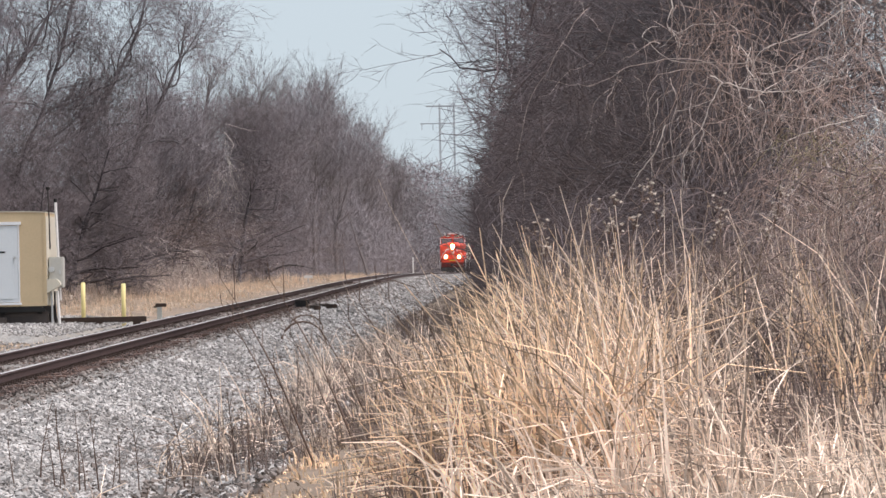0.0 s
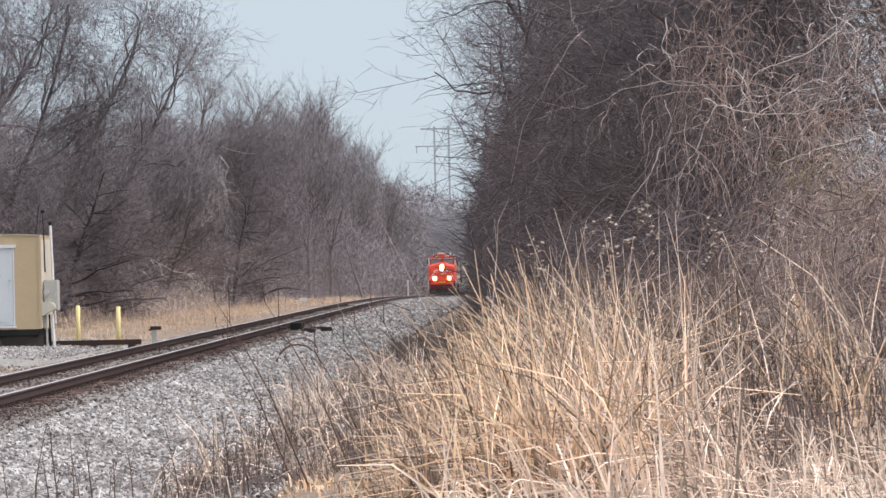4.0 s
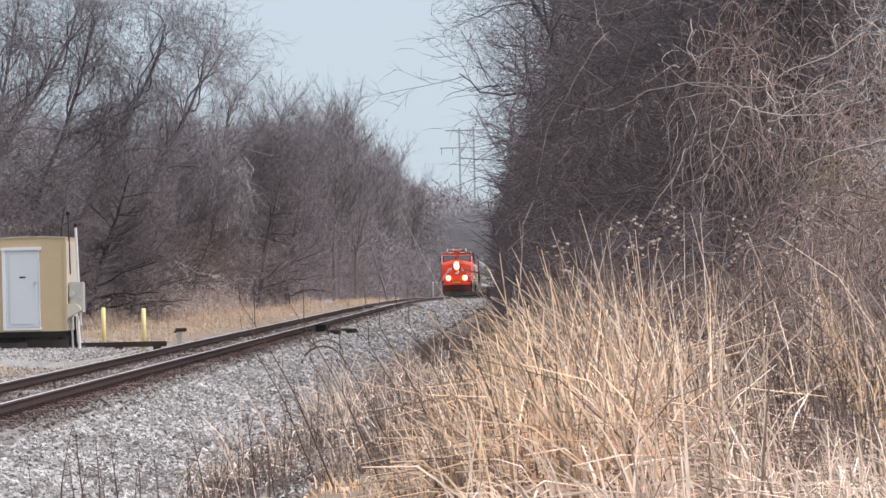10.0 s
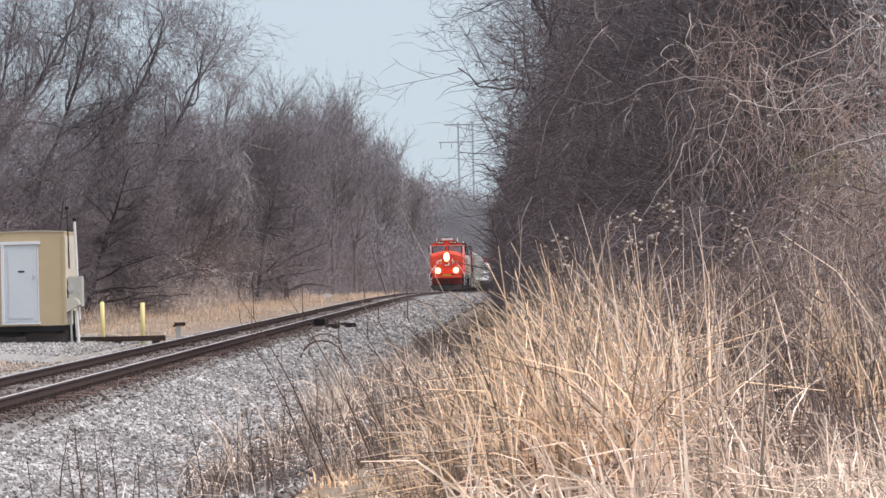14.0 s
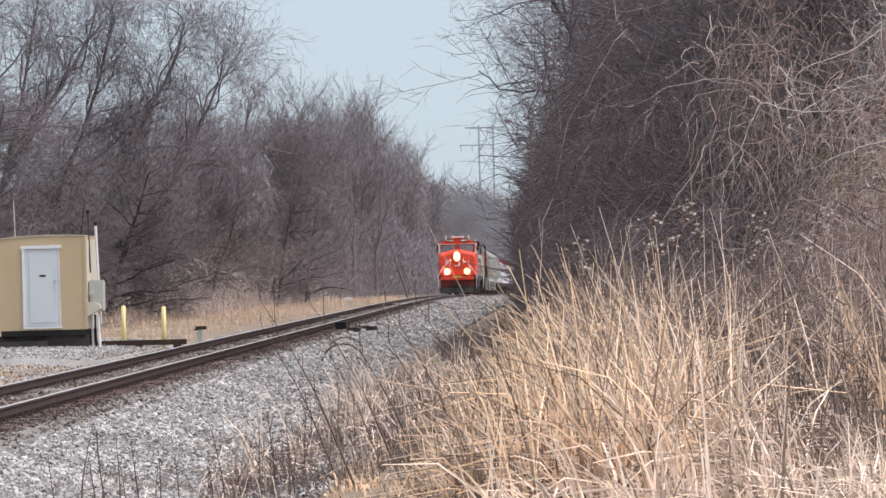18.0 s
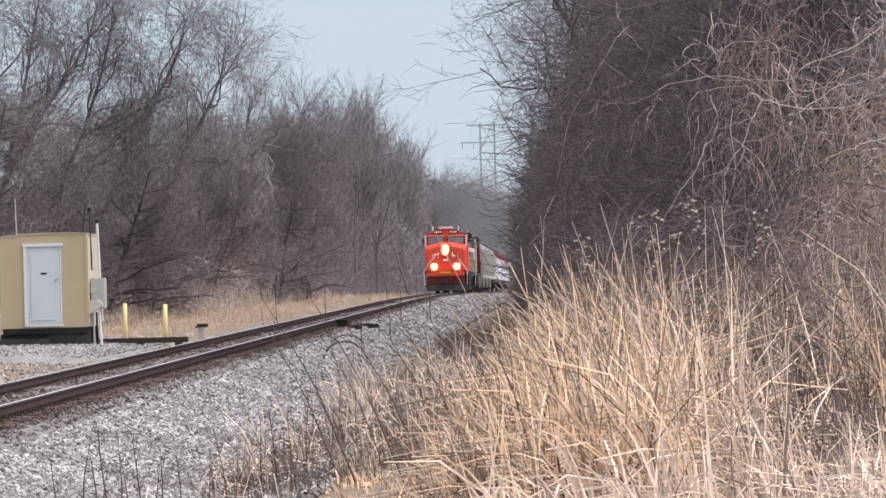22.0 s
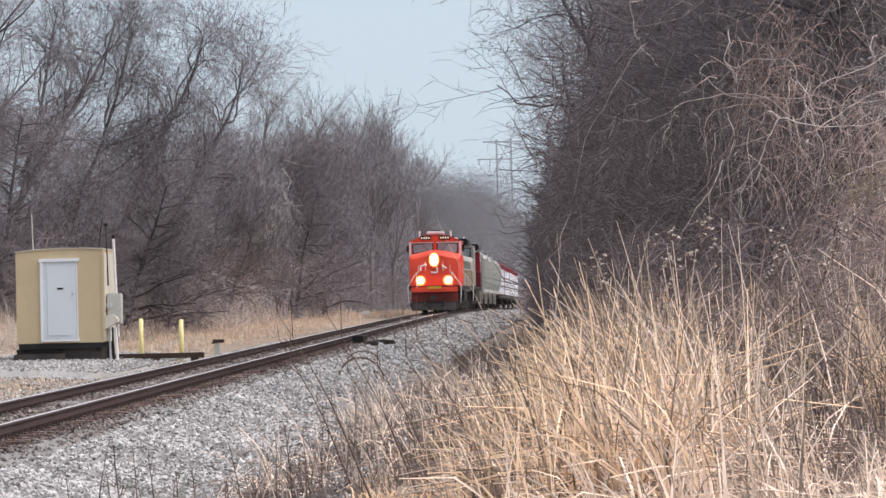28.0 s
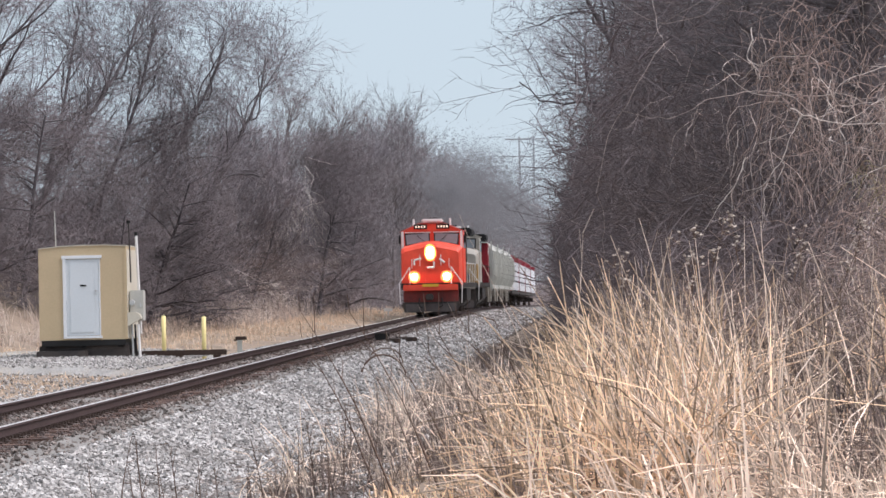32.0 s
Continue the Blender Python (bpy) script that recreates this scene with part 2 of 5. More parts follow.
def sheet(name, ds, ys, lift, material, jitter=0.0, parent=None):
    verts, faces = [], []
    for y in ys:
        for d in ds:
            n = noise.noise(Vector((d * 0.6, y * 0.35, 3.1))) * jitter + noise.noise(Vector((d * 2.1, y * 1.3, 7.7))) * jitter * 0.4
            verts.append((track_x(y) + d, y, ground_z(d, y) + lift + (n if abs(d) < 60 else 0)))
    w = len(ds)
    for j in range(len(ys) - 1):
        for i in range(w - 1):
            a = j * w + i
            faces.append((a, a + 1, a + w + 1, a + w))
    return link_mesh(name, verts, faces, material, parent, True)


def steps(a, b, n):
    return [a + (b - a) * i / n for i in range(n + 1)]


GROUND_D = [-2500, -900, -300, -120, -60] + steps(-40, -10, 20) + steps(-9, 13, 50) + steps(14, 40, 14) + [60, 120, 300, 900, 2500]
GROUND_Y = [-1500, -300, -60] + steps(-20, 120, 120) + steps(122, 420, 110) + [460, 520, 640, 900, 1500, 3000, 4800]
ground = tagged(sheet("ground", GROUND_D, GROUND_Y, -0.06, M_SOIL, 0.06), "brown winter soil and thatch beside the track", "ground", kind="structure")
bed = tagged(sheet("ballast_bed", steps(-2.3, 4.3, 26), steps(-30, 420, 330), 0.0, M_BALLAST, 0.05), "grey crushed stone bed under the railway track", "ballast", kind="structure")


# crushed stones, many small broken octahedra
def stones(name, boxes, material, rng, lift=0.0):
    base = np.array([(1, 0, 0), (-1, 0, 0), (0, 1, 0), (0, -1, 0), (0, 0, 1), (0, 0, -1)], float)
    tri = np.array([(0, 2, 4), (2, 1, 4), (1, 3, 4), (3, 0, 4), (2, 0, 5), (1, 2, 5), (3, 1, 5), (0, 3, 5)])
    allv = []
    for d0, d1, y0, y1, count, size in boxes:
        d, y = rng.uniform(d0, d1, count), rng.uniform(y0, y1, count)
        z = np.array([ground_z(a, b) for a, b in zip(d, y)]) + rng.uniform(-0.01, 0.03, count) + lift
        x = np.array([track_x(b) for b in y]) + d
        s = size * rng.uniform(0.55, 1.5, (count, 1, 1))
        v = base[None] * rng.uniform(0.55, 1.25, (count, 6, 1)) + rng.uniform(-0.25, 0.25, (count, 6, 3))
        q = rng.normal(size=(count, 3, 3))
        q, _ = np.linalg.qr(q)
        v = np.einsum("nij,nkj->nki", q, v) * s
        v[..., 2] *= 0.85
        allv.append(v + np.stack([x, y, z], 1)[:, None, :])
    v = np.concatenate(allv)
    f = tri[None] + (np.arange(len(v)) * 6)[:, None, None]
    return link_mesh(name, v.reshape(-1, 3), f.reshape(-1, 3), material)


g_rng = np.random.default_rng(5)
ballast = tagged(stones("ballast_stones", [
    (1.85, 4.3, 30, 48, 17500, 0.040), (1.8, 4.4, 48, 70, 12000, 0.046), (1.75, 4.4, 70, 110, 9000, 0.058), (1.6, 4.3, 110, 190, 8500, 0.08), (1.6, 4.3, 190, 300, 4000, 0.10),
    (-2.3, -0.9, 40, 120, 2500, 0.05), (4.0, 5.9, 32, 110, 6000, 0.045), (-7.5, -2.3, 55, 78, 2200, 0.03)], M_STONE, g_rng),
    "loose grey and whitish crushed track stones", "ballast", kind="stuff")

tagged(stones("track_stones", [(1.35, 1.95, 30, 110, 2600, 0.036), (1.2, 1.8, 110, 190, 1100, 0.06), (-0.5, 0.5, 34, 80, 3600, 0.034), (-0.5, 0.5, 80, 170, 1300, 0.05)], M_STONEBROWN, g_rng),
       "dusty brown stones between and beside the rails", "ballast", kind="stuff")

tagged(stones("slope_stones", [(3.3, 5.9, 32, 60, 5200, 0.045), (3.0, 5.4, 60, 120, 4200, 0.06), (1.7, 4.4, 120, 300, 4400, 0.09)], M_STONEBROWN, g_rng),
       "dirty brown stones at the foot of the ballast slope", "ballast", kind="stuff")
# stones coloured darker where the rails and plates throw shade
tagged(stones("track_stones", [(0.83, 1.45, 30, 110, 3000, 0.03), (0.83, 1.5, 110, 190, 1500, 0.055), (-0.68, -0.42, 34, 170, 2200, 0.036), (0.42, 0.68, 34, 170, 2200, 0.036), (-1.5, -0.83, 40, 170, 2200, 0.04)], M_STONESHADE, g_rng),
       "dirty brown stones along the rails, darkened for the shade there", "ballast", kind="stuff")

# ---- the track ----
track = empty("railway_track", "single railway track with rusty rails on dark wooden ties", "railway track", kind="structure")
HEAD = [(-0.036, -0.004), (0.036, -0.004), (0.037, -0.034), (0.010, -0.046), (0.009, -0.145), (0.072, -0.166), (0.072, -0.178), (-0.072, -0.178), (-0.072, -0.166), (-0.009, -0.145), (-0.010, -0.046), (-0.037, -0.034)]


def swept(profile, off, ys):
    n = len(profile)
    verts = [(track_x(y) + off + px, y, rail_z(y) + pz) for y in ys for px, pz in profile]
    faces = [(j * n + i, j * n + (i + 1) % n, (j + 1) * n + (i + 1) % n, (j + 1) * n + i) for j in range(len(ys) - 1) for i in range(n)]
    return verts, faces


RAIL_Y = steps(-40, 160, 60) + steps(165, 420, 60) + steps(430, 700, 20)
for side in (-0.7525, 0.7525):
    v, f = swept(HEAD, side, RAIL_Y)
    rail = link_mesh("rail", v, f, M_RAIL, track)
    v, f = swept([(-0.026, 0.0), (0.026, 0.0), (0.034, -0.004), (0.034, -0.008), (-0.034, -0.008), (-0.034, -0.004)], side, RAIL_Y)
    link_mesh("running_surface", v, f, M_RAILTOP, rail)["label"] = "worn bright top of the rail"

# ---- bare winter trees, brush, vines and dry grass ----
def tubes(segs, sides=3):
    """Thin prisms from rows of x0 y0 z0 x1 y1 z1 r0 r1."""
    s = np.asarray(segs, float)
    a, b, r0, r1 = s[:, 0:3], s[:, 3:6], s[:, 6], s[:, 7]
    ax = b - a
    ax /= np.linalg.norm(ax, axis=1, keepdims=True) + 1e-9
    ref = np.where(np.abs(ax[:, 2:3]) < 0.9, np.array([[0, 0, 1.0]]), np.array([[1.0, 0, 0]]))
    u = np.cross(ax, ref)
    u /= np.linalg.norm(u, axis=1, keepdims=True) + 1e-9
    w = np.cross(ax, u)
    ang = np.arange(sides) * 2 * np.pi / sides
    ring = u[:, None] * np.cos(ang)[None, :, None] + w[:, None] * np.sin(ang)[None, :, None]
    v = np.concatenate([a[:, None] + ring * r0[:, None, None], b[:, None] + ring * r1[:, None, None]], 1)
    i = np.arange(sides)
    f = np.stack([i, (i + 1) % sides, (i + 1) % sides + sides, i + sides], 1)
    f = f[None] + (np.arange(len(s)) * 2 * sides)[:, None, None]
    return v.reshape(-1, 3), f.reshape(-1, 4)


def spikes(segs):
    """Three-sided twigs that run out to a point."""
    s = np.asarray(segs, float)
    v, _ = tubes(s, 3)
    v = np.concatenate([v.reshape(-1, 2, 3, 3)[:, 0], s[:, None, 3:6]], 1)
    i = np.arange(3)
    f = np.stack([i, (i + 1) % 3, np.full(3, 3)], 1)[None] + (np.arange(len(s)) * 4)[:, None, None]
    return v.reshape(-1, 3), f.reshape(-1, 3)


def joined(a, b):
    return np.concatenate([a[0], b[0]]).tolist(), a[1].tolist() + (b[1] + len(a[0])).tolist()


def unit(v):
    return v / (np.linalg.norm(v) + 1e-9)


def grow(out, p, d, length, r, level, spec, rng):
    """One branch as a bent line of segments, then its side branches. spec rows: segments, children, child length, spread, rise, wobble."""
    n, kids, klen, spread, rise, wob = spec[level]
    pts, dirs = [p], [d]
    for i in range(n):
        d = unit(d + rng.normal(size=3) * wob + np.array([0, 0, rise]))
        p = p + d * length / n
        pts.append(p)
        dirs.append(d)
    tip = 0.32 if level else 0.25
    for i in range(n):
        ra, rb = r * (1 - (1 - tip) * i / n), r * (1 - (1 - tip) * (i + 1) / n)
        out[3 if level >= 3 and i == n - 1 else min(level, 2)].append((*pts[i], *pts[i + 1], ra, rb))
    if level + 1 >= len(spec):
        return
    start = out[4] if level == 0 else 0.12
    for k in range(kids):
        f = start + (1 - start) * (k + rng.uniform(0, 1)) / kids
        i = min(n - 1, int(f * n))
        q = pts[i] + (pts[i + 1] - pts[i]) * (f * n - i)
        side = unit(np.cross(dirs[i + 1], rng.normal(size=3)))
        nd = unit(dirs[i + 1] * math.cos(spread) + side * math.sin(spread) * rng.uniform(0.7, 1.3))
        rk = max(0.0075, r * (1 - (1 - tip) * f) * (0.58 if level == 0 else 0.55))
        grow(out, q, nd, klen * rng.uniform(0.55, 1.25) * (1.0 - 0.45 * f if level == 0 else 1.0), rk, level + 1, spec, rng)


def tree_kind(name, height, r, spec, seed, label, twig_mat, start=0.28, bark=None):
    rng = np.random.default_rng(seed)
    out = [[], [], [], [], start]
    grow(out, np.array([0, 0, -0.4]), np.array([rng.normal() * 0.05, rng.normal() * 0.05, 1.0]), height, r, 0, spec, rng)
    root = empty(name, label, "tree", "trees along the track")
    link_mesh("trunk", *tubes(out[0] + out[1], 5), bark or M_BARK, root, True)
    link_mesh("crown", *joined(tubes(out[2], 3), spikes(out[3])), twig_mat, root)
    return root


TALL = [(9, 20, 6.6, 0.75, 0.06, 0.07), (6, 9, 2.9, 0.62, 0.05, 0.13), (3, 6, 1.5, 0.6, 0.02, 0.17), (2, 2, 0.8, 0.55, 0.0, 0.2), (1, 0, 0, 0, 0, 0.2)]
FAN = [(8, 21, 7.0, 0.68, 0.05, 0.10), (7, 12, 2.7, 0.62, 0.04, 0.17), (3, 6, 1.5, 0.6, 0.03, 0.2), (2, 2, 0.8, 0.5, 0.03, 0.2), (1, 0, 0, 0, 0, 0.2)]
LEAN = [(7, 30, 4.4, 1.15, 0.0, 0.10), (7, 10, 2.3, 0.6, -0.02, 0.16), (3, 6, 1.5, 0.6, -0.03, 0.2), (2, 2, 0.8, 0.55, 0.0, 0.22), (1, 0, 0, 0, 0, 0.2)]
BUSH = [(4, 18, 4.4, 0.85, 0.0, 0.16), (6, 8, 1.9, 0.7, -0.06, 0.16), (3, 6, 1.0, 0.7, -0.06, 0.2), (2, 1, 0.5, 0.6, 0.0, 0.2), (1, 0, 0, 0, 0, 0.1)]
OAK = [(9, 13, 5.2, 0.50, 0.03, 0.11), (10, 9, 2.9, 0.66, 0.06, 0.27), (5, 7, 1.45, 0.66, 0.03, 0.27), (3, 3, 0.75, 0.6, 0.02, 0.3), (2, 0, 0, 0, 0, 0.3)]
POPLAR = [(9, 22, 5.6, 0.52, 0.03, 0.06), (8, 9, 2.1, 0.46, 0.09, 0.11), (4, 6, 1.1, 0.45, 0.07, 0.18), (2, 2, 0.6, 0.45, 0.05, 0.2), (1, 0, 0, 0, 0, 0.2)]
CEDAR = [(8, 30, 3.7, 1.2, 0.02, 0.06), (6, 12, 1.35, 0.75, 0.0, 0.13), (3, 8, 0.75, 0.8, 0.0, 0.2), (2, 2, 0.42, 0.7, 0.0, 0.25), (1, 0, 0, 0, 0, 0.2)]
KINDS = {
    "oak": [tree_kind("bare_tree", 14.0, 0.17, OAK, 33, "tall bare winter tree with forked crooked limbs", M_TWIG, 0.34), tree_kind("bare_tree", 13.2, 0.16, OAK, 38, "tall bare winter tree with forked crooked limbs", M_TWIG, 0.38)],
    # poplar and fan kinds have distance haze painted into bark and twigs
    "poplar": [tree_kind("bare_tree", 15.0, 0.20, POPLAR, 35, "slim bare winter tree with upright limbs, haze in its colour", M_TWIGHAZE, 0.25, M_BARKHAZE), tree_kind("bare_tree", 14.0, 0.19, POPLAR, 36, "slim bare winter tree with upright limbs, haze in its colour", M_TWIGHAZE, 0.25, M_BARKHAZE)],
    "cedar": [tree_kind("bare_tree", 9.0, 0.17, CEDAR, 37, "dark densely twigged tree in the wood", M_CEDAR, 0.12), tree_kind("bare_tree", 8.0, 0.16, CEDAR, 39, "dark densely twigged tree in the wood", M_CEDAR, 0.12)],
    "tall": [tree_kind("bare_tree", 14.0, 0.25, TALL, 11, "tall bare winter tree with grey-brown bark", M_TWIG), tree_kind("bare_tree", 15.5, 0.27, TALL, 12, "tall bare winter tree with grey-brown bark", M_TWIG)],
    "fan": [tree_kind("bare_tree", 12.5, 0.21, FAN, 13, "bare winter tree with a fan of upright limbs, haze in its colour", M_TWIGHAZE, 0.28, M_BARKHAZE), tree_kind("bare_tree", 14.0, 0.19, FAN, 14, "bare winter tree with a fan of upright limbs, haze in its colour", M_TWIGHAZE, 0.28, M_BARKHAZE)],
    "lean": [tree_kind("bare_tree", 12.0, 0.19, LEAN, 15, "bare winter tree with wide hanging branches", M_TWIG), tree_kind("bare_tree", 13.5, 0.20, LEAN, 16, "bare winter tree with wide hanging branches", M_TWIG)],
    "bush": [tree_kind("bare_shrub", 4.2, 0.10, BUSH, 17, "dense brown leafless shrub", M_BRUSH), tree_kind("bare_shrub", 3.4, 0.09, BUSH, 18, "dense brown leafless shrub", M_BRUSH)],
}
KINDS["scrub"] = [tree_kind("bare_shrub", 4.0, 0.10, BUSH, 29, "dense leafless shrub at the wood edge, shade in its colour", M_SCRUB), tree_kind("bare_shrub", 3.6, 0.10, BUSH, 30, "dense leafless shrub at the wood edge, shade in its colour", M_SCRUB)]
for rows_ in KINDS["bush"] + KINDS["scrub"]:
    rows_["category"], rows_["group"] = "shrub", "shrubs along the track"
USED = set()


def plant(kind, which, d, y, scale=1.0, turn=0.0, tilt=0.0, sink=0.0):
    src = KINDS[kind][which % 2]
    m = pose(track_x(y) + d, y, ground_z(d, y) - 0.1 - sink, 0, tilt, turn)
    if src.name in USED:
        ob = copy_thing(src, m)
    else:
        USED.add(src.name)
        ob = src
        ob.matrix_basis = m
    ob.scale = (scale,) * 3
    return ob


p_rng = random.Random(3)
# the wood behind the shed and along the left edge of the line: bearing, distance, kind, size, lean
for u, y, kind, s, tilt in [(305, 150, "oak", 0.98, 0), (226, 145, "oak", 0.98, -3), (125, 139, "oak", 0.95, 4), (20, 134, "oak", 0.95, 5), (60, 158, "oak", 1.0, -4), (-70, 128, "tall", 0.9, 4), (378, 172, "oak", 0.56, 1),
                            (438, 172, "oak", 0.50, 2), (500, 190, "oak", 0.54, -2), (548, 192, "oak", 0.64, 0), (470, 205, "fan", 0.55, 0), (600, 220, "fan", 0.72, 0),
                            (40, 126, "cedar", 0.85, 6), (130, 131, "cedar", 0.68, 12), (255, 136, "cedar", 0.82, 16), (330, 142, "cedar", 0.66, 16), (190, 128, "cedar", 0.60, 8), (560, 188, "cedar", 0.98, 8), (500, 196, "cedar", 0.75, 0), (610, 206, "cedar", 0.85, 10), (-60, 122, "cedar", 0.8, 5)]:
    plant(kind, p_rng.randrange(2), (u - 784) * y / 6000 - track_x(y), y, s, p_rng.uniform(-40, 40), tilt)
y = 190.0
while y < 400:
    for d0, s0 in ((-9.6, 0.86), (-14.5, 1.0)):
        if d0 < -12 and y < 210:
            continue
        d = d0 + p_rng.uniform(-1.0, 1.0) + (1.6 if y > 250 else -1.4)
        plant("poplar", p_rng.randrange(2), d, y + p_rng.uniform(-3, 3), s0 * p_rng.uniform(0.9, 1.12) * (0.62 if y < 212 else 0.80 if y < 236 else 0.98 if y < 275 else 1.08) * (0.9 if d0 < -12 else 1.0), p_rng.uniform(0, 360), p_rng.uniform(-4, 4))
    y += 10.5 + (y - 190) * 0.05
for i in range(16):
    y = 152 + i * 8.5 + p_rng.uniform(-2, 2)
    plant("bush", i, -10.2 + p_rng.uniform(-1.8, 0.6) - (1.5 if y < 165 else 0), y, p_rng.uniform(0.8, 1.25), p_rng.uniform(0, 360))
# the far wood where the line bends out of sight
for d, y, s in [(-8, 440, 0.9), (-14, 455, 1.0), (-9, 480, 0.9), (-17, 500, 1.0), (-10, 530, 0.9), (-22, 545, 1.0), (-30, 520, 1.1), (-14, 570, 0.9)]:
    plant("fan", p_rng.randrange(2), d, y, s, p_rng.uniform(0, 360))
# the tall dark edge along the right of the line
for d, y, sc, turn, tilt in [(11.6, 97, 1.0, 20, -8), (11.0, 108, 1.02, 130, -9), (10.8, 121, 1.0, 250, -8), (10.6, 138, 1.05, 70, -8), (10.8, 160, 1.0, 190, -5)]:
    plant("oak", int(y), d, y, sc, turn, tilt)
y = 74.0
while y < 330:
    plant("lean", p_rng.randrange(2), 13.6 + p_rng.uniform(-0.6, 0.8) - (1.5 if y > 190 else 0), y + p_rng.uniform(-2, 2), p_rng.uniform(0.85, 1.08), p_rng.uniform(0, 360), p_rng.uniform(-3, 2))
    if p_rng.random() < 0.35:
        plant(p_rng.choice(("tall", "fan")), p_rng.randrange(2), 17 + p_rng.uniform(-1, 1), y + p_rng.uniform(-3, 3), p_rng.uniform(0.9, 1.1), p_rng.uniform(0, 360), p_rng.uniform(-4, 2))
    y += 12.5 + (y - 78) * 0.02
for i in range(8):
    y = 66 + i * 13.0 + p_rng.uniform(-2, 2)
    plant("scrub", i, 12.2 + p_rng.uniform(-0.4, 1.2), y, p_rng.uniform(0.9, 1.2), p_rng.uniform(0, 360))
for i in range(9):
    y = 160 + i * 15.0 + p_rng.uniform(-3, 3)
    plant("scrub", i, 11.3 + p_rng.uniform(-0.4, 0.6) - (1.4 if y > 215 else 0), y, p_rng.uniform(1.2, 1.45), p_rng.uniform(0, 360))

for i, (kind, which) in enumerate((k, w) for k in KINDS for w in (0, 1)):
    if KINDS[kind][which].name not in USED:
        plant(kind, which, -22 - 3 * i, 170 + 6 * i, 0.45)


# woodland depth behind the edge trees: crossing stems and twigs nobody could count
def thicket(name, count, d0, d1, y0, y1, top, rad, material, seed, label, lean=0.8, rise=None, longest=2.8):
    rng = np.random.default_rng(seed)
    d, yy = rng.uniform(d0, d1, count), rng.uniform(y0, y1, count)
    z = np.array([ground_z(a, b) for a, b in zip(d, yy)]) + top * rng.uniform(0, 1, count) ** 1.3 * (1 if rise is None else np.clip((np.abs(d) - rise[0]) / rise[1], 0.3, 1))
    x = np.array([track_x(b) for b in yy]) + d
    ln = rng.uniform(0.5, longest, count)
    dr = rng.normal(size=(count, 3)) * np.array([lean, lean, 0.6]) + np.array([0, 0, 0.5])
    dr /= np.linalg.norm(dr, axis=1, keepdims=True)
    p0 = np.stack([x, yy, z], 1)
    bend = rng.normal(size=(count, 3)) * 0.12 * ln[:, None]
    p1 = p0 + dr * ln[:, None] * 0.5 + bend
    p2 = p0 + dr * ln[:, None]
    r = rad * rng.uniform(0.4, 1.4, count)
    low = tubes(np.concatenate([p0, p1, r[:, None], 0.7 * r[:, None]], 1), 3)
    top = spikes(np.concatenate([p1, p2, 0.7 * r[:, None], 0 * r[:, None]], 1))
    return tagged(link_mesh(name, *joined(low, top), material), label, "undergrowth", kind="stuff")


thicket("woodland_undergrowth", 9000, -34, -13, 122, 205, 3.2, 0.014, M_TWIGMID, 28, "tangled grey-brown bare undergrowth of the wood")
thicket("woodland_undergrowth", 6000, -13.5, -9.8, 122, 158, 3.6, 0.011, M_CEDAR, 20, "dark bare undergrowth behind the shed", 1.0, None, 1.8)
thicket("woodland_undergrowth", 9000, -24, -11, 132, 180, 7.6, 0.011, M_TWIGMID, 65, "grey bare twigs among the trunks", 0.7, None, 1.6)
thicket("woodland_undergrowth", 13000, -16, -9.5, 150, 260, 6.4, 0.014, M_TWIGMID, 21, "tangled grey-brown bare undergrowth of the wood", 0.6, None, 2.0)
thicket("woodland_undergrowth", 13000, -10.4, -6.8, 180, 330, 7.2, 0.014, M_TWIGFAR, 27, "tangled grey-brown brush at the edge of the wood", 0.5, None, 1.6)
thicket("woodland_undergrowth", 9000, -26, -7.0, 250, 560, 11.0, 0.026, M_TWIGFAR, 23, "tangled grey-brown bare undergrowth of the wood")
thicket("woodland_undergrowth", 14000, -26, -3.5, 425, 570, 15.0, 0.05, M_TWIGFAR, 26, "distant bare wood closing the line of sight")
# right wood: its shade is put into the twig colour
thicket("woodland_undergrowth", 37000, 7.6, 17, 68, 150, 12.5, 0.010, M_TWIGSHADE, 22, "tangled bare undergrowth of the wood, shade in its colour", 1.3, (4.5, 7.0), 2.0)
thicket("woodland_undergrowth", 15000, 6.8, 18, 150, 340, 14.0, 0.016, M_TWIGSHADE, 24, "tangled bare undergrowth of the wood, shade in its colour", 1.0, (3.5, 7.0), 2.0)
thicket("woodland_undergrowth", 9000, 16, 34, 72, 200, 12.0, 0.017, M_TWIGSHADE, 31, "tangled bare undergrowth deep in the wood, shade in its colour", 1.2)
thicket("woodland_undergrowth", 10000, 6.2, 9.4, 172, 310, 10.0, 0.013, M_TWIGSHADE, 25, "tangled bare brush close to the track, shade in its colour", 0.8, (2.5, 6.0), 1.1)

thicket("woodland_undergrowth", 5000, 7.0, 9.0, 104, 136, 6.5, 0.011, M_TWIGSHADE, 58, "tangled bare brush close to the track, shade in its colour", 0.7, (5.6, 2.6), 1.0)
thicket("woodland_undergrowth", 7000, 6.35, 8.6, 136, 190, 7.0, 0.013, M_TWIGSHADE, 59, "tangled bare brush close to the track, shade in its colour", 0.7, (5.0, 2.4), 1.1)
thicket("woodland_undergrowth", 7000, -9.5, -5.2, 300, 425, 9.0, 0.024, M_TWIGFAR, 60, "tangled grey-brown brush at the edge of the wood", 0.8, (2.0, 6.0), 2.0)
thicket("bramble_brush", 7000, 8.8, 17, 48, 78, 2.6, 0.008, M_TWIGSHADE, 45, "low dark brambles behind the grass", 1.2, None, 1.3)
